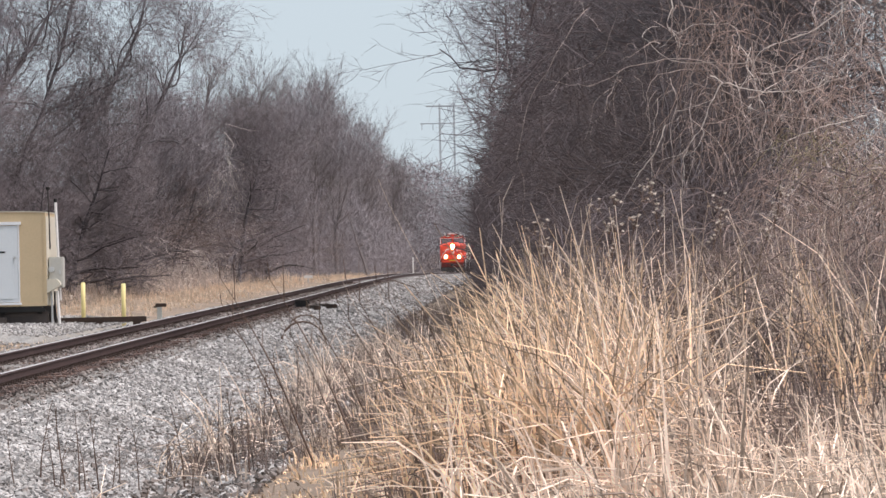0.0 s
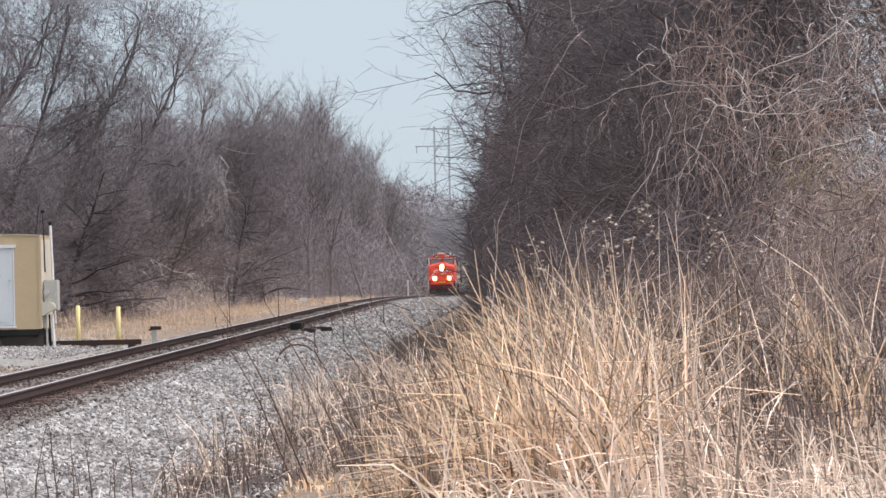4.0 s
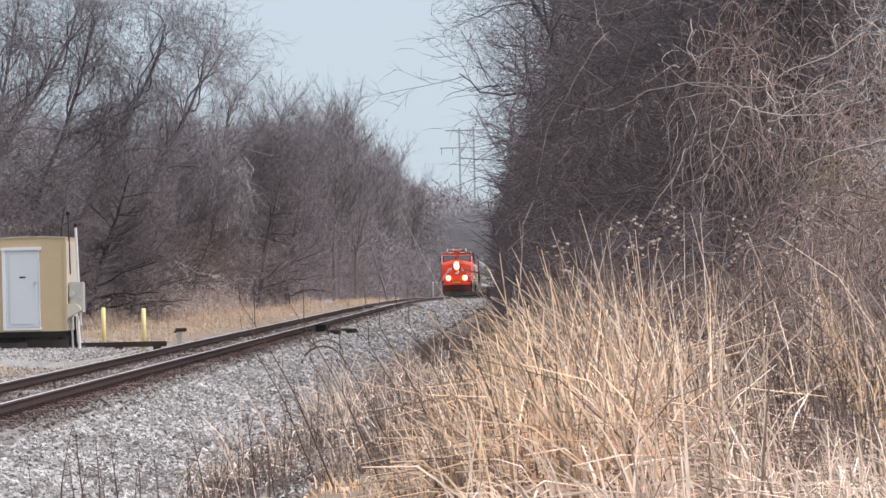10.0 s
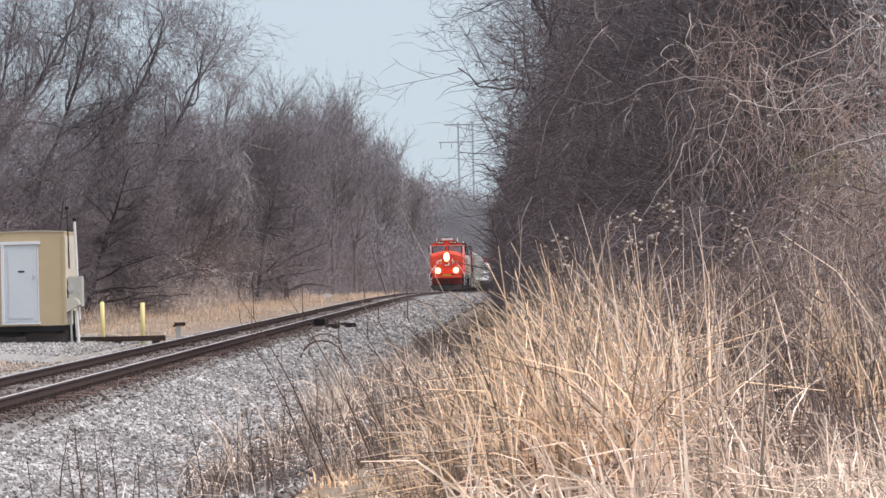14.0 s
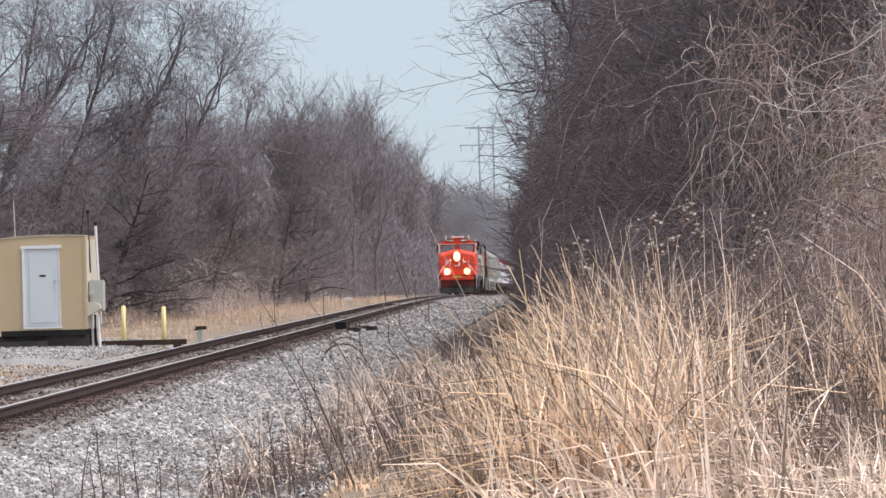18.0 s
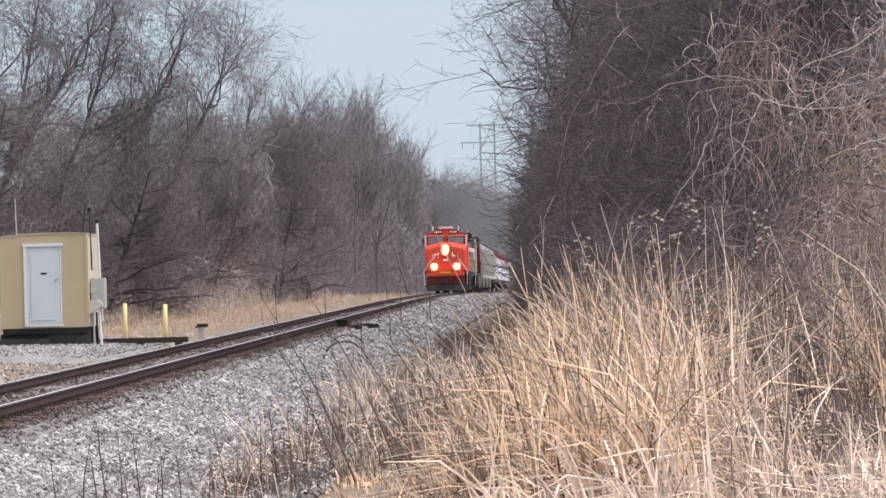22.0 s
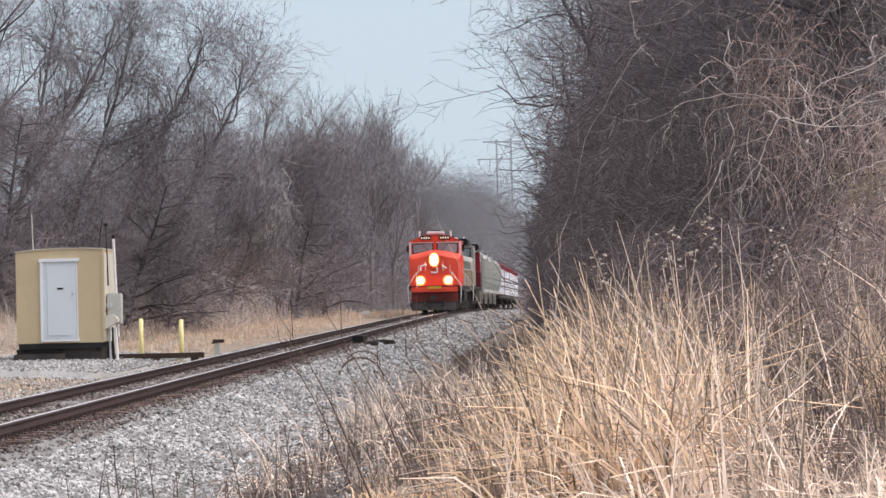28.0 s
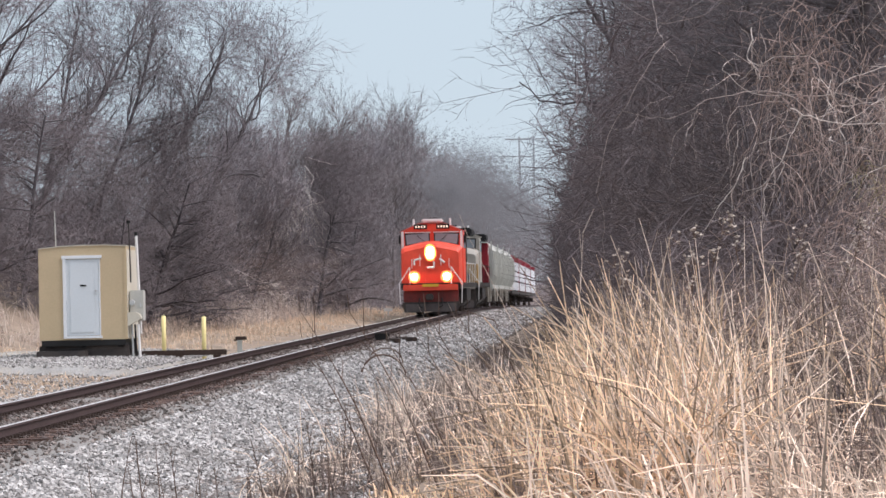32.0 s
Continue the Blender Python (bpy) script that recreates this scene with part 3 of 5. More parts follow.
thicket("bramble_brush", 2600, 8.4, 11.5, 33, 48, 1.5, 0.006, M_WEEDLIT, 48, "thin brown brambles growing through the grass", 1.2, None, 1.0)


def brush_mass(spots, r, material, seed, label):
    """Dense twig clouds of single tall bushes: bearing, height, metres a unit, half width, half height, twigs, slant."""
    rng = np.random.default_rng(seed)
    segs = []
    for u, v, sc, wide, tall, count, slant in spots:
        c = np.array(((u - 784) / sc, 6000 / sc, 1.6 + (544 - v + 0.021 * (u - 784)) / sc))
        q = rng.normal(size=(count, 3))
        q *= (rng.uniform(0, 1, count) ** 0.4 / np.linalg.norm(q, axis=1))[:, None]
        p = c + q * np.array([wide, wide, tall])
        d = rng.normal(size=(count, 3)) * 0.45 + np.array([math.cos(slant), 0.0, math.sin(slant)])
        for k in range(3):
            d = d + rng.normal(size=(count, 3)) * 0.22
            d /= np.linalg.norm(d, axis=1, keepdims=True)
            e = p + d * rng.uniform(0.15, 0.5, (count, 1))
            segs.append(np.concatenate([p, e, np.full((count, 1), r * (1 - 0.28 * k)), np.full((count, 1), r * (0.72 - 0.28 * k))], 1))
            p = e
    return tagged(link_mesh("brush_clump", *tubes(np.concatenate(segs), 3), material), label, "undergrowth", kind="stuff")


brush_mass([(40, 190, 47, 2.4, 1.2, 1000, 0.1), (130, 290, 46, 2.6, 1.7, 900, 0.5), (285, 245, 43, 2.4, 1.3, 1100, 0.65), (240, 330, 44, 2.6, 1.4, 800, 0.5), (350, 330, 42, 1.8, 1.6, 600, 0.6), (565, 262, 32, 2.6, 1.3, 1500, 0.3), (600, 320, 32, 2.2, 1.6, 800, 0.2), (60, 400, 47, 2.8, 1.8, 900, 0.4), (300, 430, 44, 2.6, 1.8, 800, 0.2)], 0.011, M_CEDAR, 81, "dark dense twig clump in the wood")
brush_mass([(440, 270, 35, 2.0, 1.6, 1300, 1.2), (470, 340, 35, 2.0, 1.8, 1300, 1.2), (690, 270, 25, 3.0, 2.6, 1800, 1.4), (760, 330, 22, 3.0, 2.6, 1800, 1.4), (640, 300, 27, 2.4, 2.6, 1600, 1.4)], 0.015, M_TWIGFAR, 82, "grey-brown twig clump in the wood, haze in its colour")


# dry grass
def blades(name, count, d0, d1, y0, y1, height, width, flop, material, seed, label, edge=False):
    """Bent stalks in tufts; with edge, the growth rises away from the stone bank."""
    rng = np.random.default_rng(seed)
    segs = []
    clumps = max(4, count // 16)
    cd, cyy = d0 + (d1 - d0) * rng.uniform(0, 1, clumps) ** (0.62 if edge else 1.0), rng.uniform(y0, y1, clumps)
    k = rng.integers(0, clumps, count)
    d = np.clip(cd[k] + rng.normal(size=count) * 0.17, d0 - 0.3, d1 + 0.3)
    yy = cyy[k] + rng.normal(size=count) * 0.25
    p = np.stack([np.array([track_x(b) for b in yy]) + d, yy, np.array([ground_z(a, b) for a, b in zip(d, yy)]) - 0.06], 1)
    h = height * rng.uniform(0.3, 1.1, count) * (0.7 + 0.4 * rng.uniform(0, 1, clumps)[k])
    if edge:
        h *= np.clip(0.08 + (d - np.interp(yy, [29, 46, 170], [6.5, 7.15, 6.3])) * 0.55, 0.08, 1.0) * rng.uniform(0.75, 1.25, clumps)[k]
    az = rng.uniform(0, 2 * np.pi, clumps)[k] + rng.normal(size=count) * 1.1
    az = np.where(rng.uniform(0, 1, count) < 0.45, np.pi + rng.normal(size=count) * 0.7, az)     # most lean the way the wind left them
    side = np.stack([np.cos(az), np.sin(az), np.zeros(count)], 1)
    f = np.abs(rng.normal(size=count)) * flop
    f = np.where(rng.uniform(0, 1, count) < 0.12, f + 0.7, f)
    w = width * rng.uniform(0.5, 1.6, count)
    kink = rng.uniform(0, 1, count) < 0.16
    for i in range(3):
        ang = np.minimum(0.06 + f * (0.4 + 0.7 * i), 1.75)
        if i:
            ang = np.where(kink, 1.3 + 0.2 * i, ang)
        q = p + (side * np.sin(ang)[:, None] + np.array([0, 0, 1.0]) * np.cos(ang)[:, None]) * (h / 3)[:, None]
        segs.append(np.concatenate([p, q, (w * (1 - 0.26 * i))[:, None], (w * (1 - 0.26 * (i + 1)) + 0.0006)[:, None]], 1))
        p = q
    v, fc = tubes(np.concatenate(segs), 3)
    # one island a stalk: the rings of neighbouring pieces are shared
    n, vv = count, v.reshape(3, count, 2, 3, 3)
    vs = np.stack([vv[0, :, 0], vv[0, :, 1], vv[1, :, 1], vv[2, :, 1]], 1).reshape(-1, 3)
    i3 = np.arange(3)
    quad = np.concatenate([np.stack([i3 + 3 * r, (i3 + 1) % 3 + 3 * r, (i3 + 1) % 3 + 3 * r + 3, i3 + 3 * r + 3], 1) for r in range(3)])
    fs = (quad[None] + (np.arange(n) * 12)[:, None, None]).reshape(-1, 4)
    return tagged(link_mesh(name, vs, fs, material), label, "grass", kind="stuff")


blades("tall_dry_grass", 2800, 5.6, 9.8, 27, 46, 1.9, 0.0115, 0.5, M_GRASS, 31, "tall dry straw-coloured grass beside the ballast", True)
blades("tall_dry_grass", 300, 7.6, 10.0, 27, 50, 2.2, 0.008, 0.3, M_GRASSPALE, 41, "long pale grass stems above the rest", True)
blades("tall_dry_grass", 3000, 5.4, 9.8, 44, 75, 1.85, 0.0105, 0.45, M_GRASS, 32, "tall dry straw-coloured grass beside the ballast", True)
blades("tall_dry_grass", 3600, 5.2, 9.0, 75, 170, 1.6, 0.010, 0.28, M_GRASSGREY, 33, "tall weathered dry grass beside the ballast", True)
blades("flattened_grass", 2600, 5.8, 10.2, 25, 46, 1.25, 0.011, 0.85, M_GRASSPALE, 34, "flattened mat of pale dry grass", True)
blades("flattened_grass", 2000, 8.6, 13.5, 24, 42, 0.7, 0.008, 0.9, M_GRASSPALE, 42, "flattened mat of pale dry grass under the brush")
blades("flattened_grass", 2600, 8.0, 14.0, 19, 31, 0.6, 0.007, 0.95, M_GRASSPALE, 47, "flattened mat of pale dry grass")
# brown stems that also stand in for shade between the straws
blades("dark_weed_litter", 4600, 6.2, 11.5, 27, 47, 1.15, 0.0065, 0.6, M_WEEDLIT, 50, "brown dead weeds under the straw, darkening its shaded gaps", True)
blades("tall_dry_grass", 900, 6.6, 10.8, 26, 42, 1.7, 0.009, 0.6, M_GRASSPALE, 46, "thick bent straws leaning through the grass", True)
blades("tall_dry_grass", 520, 9.0, 12.6, 29, 46, 2.2, 0.0095, 0.4, M_GRASSPALE, 49, "long pale stems leaning before the brambles")
blades("fallen_straw", 1000, 4.4, 6.9, 30, 75, 1.15, 0.009, 0.9, M_GRASSPALE, 43, "loose pale straws fallen at the edge of the stones")
blades("dark_weed_litter", 5000, 4.6, 7.6, 36, 115, 0.75, 0.006, 0.6, M_WEEDLIT, 44, "brown dead weeds at the edge of the stones")
# dark stems added to deepen the shade inside the right-hand grass
blades("dark_weed_litter", 1500, 8.8, 13.2, 31, 47, 1.25, 0.007, 0.6, M_SCRUB, 69, "dark dead weed stems that darken the shaded depth of the grass")
blades("tall_dry_grass", 1000, 8.6, 12.2, 30, 48, 1.7, 0.0085, 0.5, M_GRASS, 35, "dry straw-coloured grass under the brush")
blades("verge_grass", 6500, -9.5, -3.2, 97, 190, 0.40, 0.010, 0.5, M_GRASSTAN, 36, "low tan winter grass across the track")
blades("verge_grass", 6500, -10.5, -2.2, 50, 77, 0.17, 0.008, 0.7, M_GRASSTAN, 39, "short tan winter grass beside the track")
blades("verge_grass", 1500, -14.0, -6.8, 77, 97, 0.35, 0.010, 0.5, M_GRASSTAN, 40, "low tan winter grass near the shed")
blades("verge_grass", 2500, -8.0, -3.0, 190, 330, 0.5, 0.016, 0.5, M_GRASSTAN, 37, "low tan winter grass across the track")
blades("bank_grass", 7500, -11.8, -7.4, 140, 232, 1.5, 0.012, 0.7, M_BANKWEED, 38, "tan and grey dead weeds on the bank")
blades("bank_grass", 3800, -26, -9.5, 90, 122, 1.2, 0.010, 0.6, M_BANKWEED, 59, "brown dead weeds beside the shed")
blades("bank_grass", 1800, -10.5, -7.6, 118, 152, 0.8, 0.010, 0.6, M_GRASSGREY, 68, "brown dead weeds at the foot of the wood")

# ---- small builders ----
def bx(bm, c, s, bevel=0.0, rot=None):
    r = bmesh.ops.create_cube(bm, size=1.0)
    vs = r["verts"]
    m = Matrix.Translation(c) @ (rot.to_4x4() if rot else Matrix()) @ Matrix.Diagonal((*s, 1))
    bmesh.ops.transform(bm, matrix=m, verts=vs)
    if bevel:
        es = list({e for v in vs for e in v.link_edges})
        bmesh.ops.bevel(bm, geom=es, offset=bevel, segments=2, affect="EDGES")


def cy(bm, a, b, r, seg=12, r2=None):
    a, b = Vector(a), Vector(b)
    m = Matrix.Translation((a + b) / 2) @ (b - a).to_track_quat("Z", "Y").to_matrix().to_4x4()
    bmesh.ops.create_cone(bm, cap_ends=True, segments=seg, radius1=r, radius2=r if r2 is None else r2, depth=(b - a).length, matrix=m)


def prism(bm, pts, axis, a, b):
    """Extrudes a flat outline (two coordinates a point) along axis 'x', 'y' or 'z' from a to b."""
    def at(p, t):
        return {"x": (t, p[0], p[1]), "y": (p[0], t, p[1]), "z": (p[0], p[1], t)}[axis]
    va, vb = [bm.verts.new(at(p, a)) for p in pts], [bm.verts.new(at(p, b)) for p in pts]
    n = len(pts)
    fs = [bm.faces.new(va), bm.faces.new(vb[::-1])] + [bm.faces.new((va[i], vb[i], vb[(i + 1) % n], va[(i + 1) % n])) for i in range(n)]
    bmesh.ops.recalc_face_normals(bm, faces=fs)


def one(fn, *args, **kw):
    bm = bmesh.new()
    fn(bm, *args, **kw)
    return bm


def boxes(*rows):
    bm = bmesh.new()
    for row in rows:
        bx(bm, *row)
    return bm


def pipe(pts, r, seg=8):
    bm = bmesh.new()
    for a, b in zip(pts[:-1], pts[1:]):
        cy(bm, a, b, r, seg)
    return bm


# ---- the signal shed and what stands round it ----
SHED_Y = 88.2
SX, SZ = -9.42, ground_z(-5.4, SHED_Y)
def pad_sheet():
    """A gravel patch with an uneven outline, a little above the soil."""
    verts, faces, ys, n = [], [], steps(79.0, 97.0, 40), 16
    for y in ys:
        w = 0.9 * noise.noise(Vector((y * 0.22, 1.7, 0))) + 0.35 * noise.noise(Vector((y * 0.9, 4.7, 0)))
        a, b = -6.6 + w - 2.2 * max(0, min(1, (y - 79) / 5)), -2.3
        for i in range(n + 1):
            d = a + (b - a) * i / n
            verts.append((track_x(y) + d, y, ground_z(d, y) + 0.13 + 0.02 * noise.noise(Vector((d * 2, y * 2, 9))) - (0.20 if i in (0, n) or y in (ys[0], ys[-1]) else 0)))
    for j in range(len(ys) - 1):
        for i in range(n):
            q = j * (n + 1) + i
            faces.append((q, q + 1, q + n + 2, q + n + 1))
    return link_mesh("gravel_pad", verts, faces, M_PAD, None, True)


tagged(stones("pad_gravel", [(-7.2, -2.2, 79, 97, 6500, 0.03)], M_STONE, g_rng, 0.13), "loose pale gravel round the shed", "gravel", kind="stuff")
tagged(pad_sheet(), "pale gravel patch round the signal shed", "gravel", kind="structure")
shed = empty("signal_shed", "tan signal equipment shed with a white door on black skids", "shed", m=pose(SX + 0.07, SHED_Y + 1.0, SZ + 0.01, 0, 0, -2.6))
shed.scale = (1.0, 1.0, 0.995)
W, H0, D = 2.29, 0.57, 2.0
prof = [(-W / 2, H0), (W / 2, H0), (W / 2, H0 + 2.43), (W / 2 * 0.55, H0 + 2.455), (0, H0 + 2.46), (-W / 2 * 0.55, H0 + 2.435), (-W / 2, H0 + 2.385)]
part("wall_body", one(prism, prof, "y", -D / 2, D / 2), M_SHED, shed)
# side sheet in lighter cream, the stronger light there put into its colour
part("side_panel", boxes(((W / 2 + 0.012, 0, H0 + 1.18), (0.024, D - 0.02, 2.32), 0.004)), M_SHEDSIDE, shed, "cream side panel, lightened for the light from the right")
roof_prof = [(x * 1.012, z + 0.004) for x, z in prof[2:]] + [(x * 1.012, z + 0.026) for x, z in prof[2:][::-1]]
part("roof", one(prism, roof_prof, "y", -D / 2 - 0.03, D / 2 + 0.03), M_SHEDSIDE, shed, "thin cream roof edge")
part("corner_trim", boxes(((W / 2 - 0.02, -D / 2 - 0.012, H0 + 1.18), (0.07, 0.024, 2.34), 0.004)), M_SHED, shed)
DX = 0.0
door = part("door", boxes(((DX, -D / 2 - 0.015, H0 + 1.11), (0.86, 0.03, 2.0), 0.006)), M_DOOR, shed, "white painted steel door, closed")
part("raised_panel", boxes(((DX - 0.01, -D / 2 - 0.040, H0 + 1.10), (0.64, 0.024, 1.82), 0.011)), M_DOOR, door)
part("notice", boxes(((DX + 0.02, -D / 2 - 0.056, H0 + 1.42), (0.16, 0.008, 0.045))), M_DARK, door, "small dark notice plate")
hb = bmesh.new()
cy(hb, (DX + 0.35, -D / 2 - 0.03, H0 + 1.28), (DX + 0.35, -D / 2 - 0.09, H0 + 1.28), 0.03, 12)
part("handle", hb, M_GALV, door, "metal door knob")
part("door_frame", boxes(((DX - 0.47, -D / 2 - 0.03, H0 + 1.11), (0.08, 0.06, 2.12), 0.006), ((DX + 0.45, -D / 2 - 0.02, H0 + 1.11), (0.03, 0.04, 2.12), 0.006),
                         ((DX - 0.01, -D / 2 - 0.034, H0 + 2.165), (1.05, 0.075, 0.085), 0.006), ((DX, -D / 2 - 0.03, H0 + 0.07), (1.0, 0.06, 0.06), 0.005)), M_FRAME, shed, "white door frame")
for yy in (-0.75, 0.75):
    part("skid", boxes(((-0.02, yy, 0.215), (2.34, 0.24, 0.43), 0.02)), M_PLOW, shed, "black timber skid")
for xx in (-0.95, 0.0, 0.95):
    part("cross_beam", boxes(((xx, 0, 0.465), (0.12, 1.9, 0.19), 0.006)), M_DARK, shed)
for yy in (-0.95, 0.95):
    part("sill_beam", boxes(((0.0, yy, 0.49), (2.2, 0.1, 0.15), 0.006)), M_DARK, shed)
part("step_block", boxes(((-0.55, -1.12, 0.15), (1.3, 0.22, 0.28), 0.012)), M_PLOW, shed, "dark timber step")
bxm = part("meter_box", boxes(((W / 2 + 0.22, -0.55, 1.44), (0.36, 0.5, 0.80), 0.02)), M_GREYBOX, shed, "grey electric box")
part("box_door", boxes(((W / 2 + 0.22, -0.81, 1.44), (0.32, 0.02, 0.72), 0.006)), M_GREYBOX, bxm)
part("meter", one(cy, (W / 2 + 0.12, -0.82, 1.52), (W / 2 + 0.12, -0.90, 1.52), 0.075, 14), M_GALV, bxm, "round meter on the box")
part("box_latch", boxes(((W / 2 + 0.34, -0.83, 1.44), (0.03, 0.03, 0.10))), M_GALV, bxm)
hood = bmesh.new()
prism(hood, [(W / 2 + 0.02, 0.90)] + [(W / 2 + 0.20 + 0.17 * math.cos(a * math.pi / 12), 1.10 + 0.17 * math.sin(a * math.pi / 12)) for a in range(0, 7)] + [(W / 2 + 0.02, 1.27)], "y", -1.02, -0.62)
part("vent_hood", hood, M_SHEDSIDE, shed, "rounded cream vent hood")
part("mast", pipe([(W / 2 + 0.25, -0.2, 0.7), (W / 2 + 0.17, -0.2, 3.28)], 0.036), M_WHITE, shed, "white conduit mast")
part("mast_cap", pipe([(W / 2 + 0.17, -0.2, 3.28), (W / 2 + 0.167, -0.2, 3.38)], 0.044), M_DARK, shed)
part("conduit", pipe([(W / 2 + 0.25, -0.75, 0.95), (W / 2 + 0.30, -0.76, 0.0)], 0.04), M_WHITE, shed)
part("conduit", pipe([(W / 2 + 0.10, -0.8, 0.95), (W / 2 + 0.12, -0.8, 0.0)], 0.03), M_GALV, shed)
part("conduit", pipe([(W / 2 + 0.17, -0.7, 0.95), (W / 2 + 0.19, -0.7, 0.0)], 0.026), M_DARK, shed)
part("aerial", pipe([(-0.88, 0.3, 2.8), (-0.91, 0.3, 4.0)], 0.015, 6), M_GREYBOX, shed, "thin pale aerial rod")
part("aerial", pipe([(W / 2 + 0.05, -0.5, 2.05), (W / 2 + 0.02, -0.5, 3.60)], 0.018, 6), M_PLOW, shed, "dark grey pipe aerial on the side wall")
part("aerial_head", one(cy, (W / 2 + 0.02, -0.5, 3.60), (W / 2 + 0.02, -0.5, 3.68), 0.055, 10), M_DARK, shed)
part("wall_vent", boxes(((-W / 2 - 0.03, -0.4, 2.3), (0.06, 0.4, 0.5), 0.01)), M_SHEDSIDE, shed)


def at_px(u, v, s):
    """A place 6000 / s metres out, from its level bearing u and height v."""
    u -= 0.021 * (v - 441) if v else 0
    return Vector(((u - 784) / s, 6000 / s, 1.6 + (544 - v) / s))


def bollard():
    ob = empty("bollard", "pale yellow painted steel guard post", "guard post", "yellow guard posts")
    b = bmesh.new()
    cy(b, (0, 0, -0.1), (0, 0, 1.17), 0.06, 14)
    bmesh.ops.create_icosphere(b, subdivisions=2, radius=0.06, matrix=Matrix.Translation((0, 0, 1.165)) @ Matrix.Scale(0.3, 4, (0, 0, 1)))
    part("post", b, M_YELLOW, ob, smooth=True)
    part("footing", one(cy, (0, 0, -0.12), (0, 0, 0.02), 0.13, 14), M_PAD, ob)
    return ob


b1 = bollard()
p = at_px(287, 0, 65)
b1.matrix_basis = pose(p.x, p.y, ground_z(p.x - track_x(p.y), p.y))
p = at_px(358, 0, 65)
copy_thing(b1, pose(p.x, p.y, ground_z(p.x - track_x(p.y), p.y)))
p, q = at_px(236, 0, 66), at_px(401, 0, 66)
z = ground_z(p.x - track_x(p.y), p.y)
beam = empty("old_rail", "rusty brown spare rail lying on blocks", "rail", m=pose((p.x + q.x) / 2, p.y - 0.8, z + 0.01))
ln = q.x - p.x
part("bar", boxes(((0, 0, 0.15), (ln, 0.08, 0.14), 0.012)), M_TIMBER, beam)
for xx in (-0.4, 0.0, 0.4):
    part("block", boxes(((xx * ln, 0, 0.035), (0.2, 0.3, 0.09), 0.008)), M_TIMBER, beam)
p = at_px(421, 0, 61.9)
p.z = ground_z(p.x - track_x(p.y), p.y)
stand = empty("marker_stand", "short grey stand with a dark wide head beside the track", "track marker", m=pose(p.x, p.y, p.z))
part("stem", boxes(((0, 0, 0.20), (0.14, 0.14, 0.46), 0.01)), M_GREYBOX, stand)
part("head", boxes(((0.04, 0, 0.46), (0.32, 0.2, 0.10), 0.015)), M_TIMBER, stand)
part("foot", boxes(((0, 0, 0.0), (0.3, 0.3, 0.06), 0.01)), M_TIMBER, stand)
part("arm", boxes(((-0.09, -0.02, 0.41), (0.14, 0.05, 0.05), 0.01)), M_TIMBER, stand)

# ---- the train: every vehicle points along +y, rail level at z = 0, its middle at the origin ----
def wheelset(parent, y, r, moving):
    ob = new("wheelset")
    ob.parent = parent
    ob.location = (0, y, r)
    for s in (-1, 1):
        b = bmesh.new()
        cy(b, (s * 0.69, 0, 0), (s * 0.82, 0, 0), r, 24)
        cy(b, (s * 0.66, 0, 0), (s * 0.69, 0, 0), r + 0.025, 24)
        for k in range(3):
            a = k * 2.094
            bx(b, (s * 0.825, math.cos(a) * r * 0.55, math.sin(a) * r * 0.55), (0.02, 0.12, 0.12), 0.0)
        part("wheel", b, M_WHEEL, ob)
    part("axle", one(cy, (-1.0, 0, 0), (1.0, 0, 0), 0.085, 10), M_WHEEL, ob)
    moving.append((ob, y, r))
    return ob


def bogie(parent, y, axles, r, moving, frame_mat):
    span = axles[-1] - axles[0]
    b = bmesh.new()
    for s in (-1, 1):
        prism(b, [(y + axles[0] - 0.5, 0.55), (y + axles[-1] + 0.5, 0.55), (y + axles[-1] + 0.4, 0.8), (y + span * 0.2, 0.72), (y - span * 0.2, 0.72), (y + axles[0] - 0.4, 0.8)], "x", s * 0.9, s * 1.08)
        for a in axles:
            bx(b, (s * 1.05, y + a, 0.52), (0.2, 0.36, 0.36), 0.03)
        for a, c in zip(axles[:-1], axles[1:]):
            cy(b, (s * 1.04, y + (a + c) / 2 - 0.12, 0.3), (s * 1.04, y + (a + c) / 2 - 0.12, 0.62), 0.09, 10)
            cy(b, (s * 1.04, y + (a + c) / 2 + 0.12, 0.3), (s * 1.04, y + (a + c) / 2 + 0.12, 0.62), 0.09, 10)
    bx(b, (0, y, 0.62), (1.9, 0.5, 0.25))
    part("truck_frame", b, frame_mat, parent)
    for a in axles:
        wheelset(parent, y + a, r, moving)


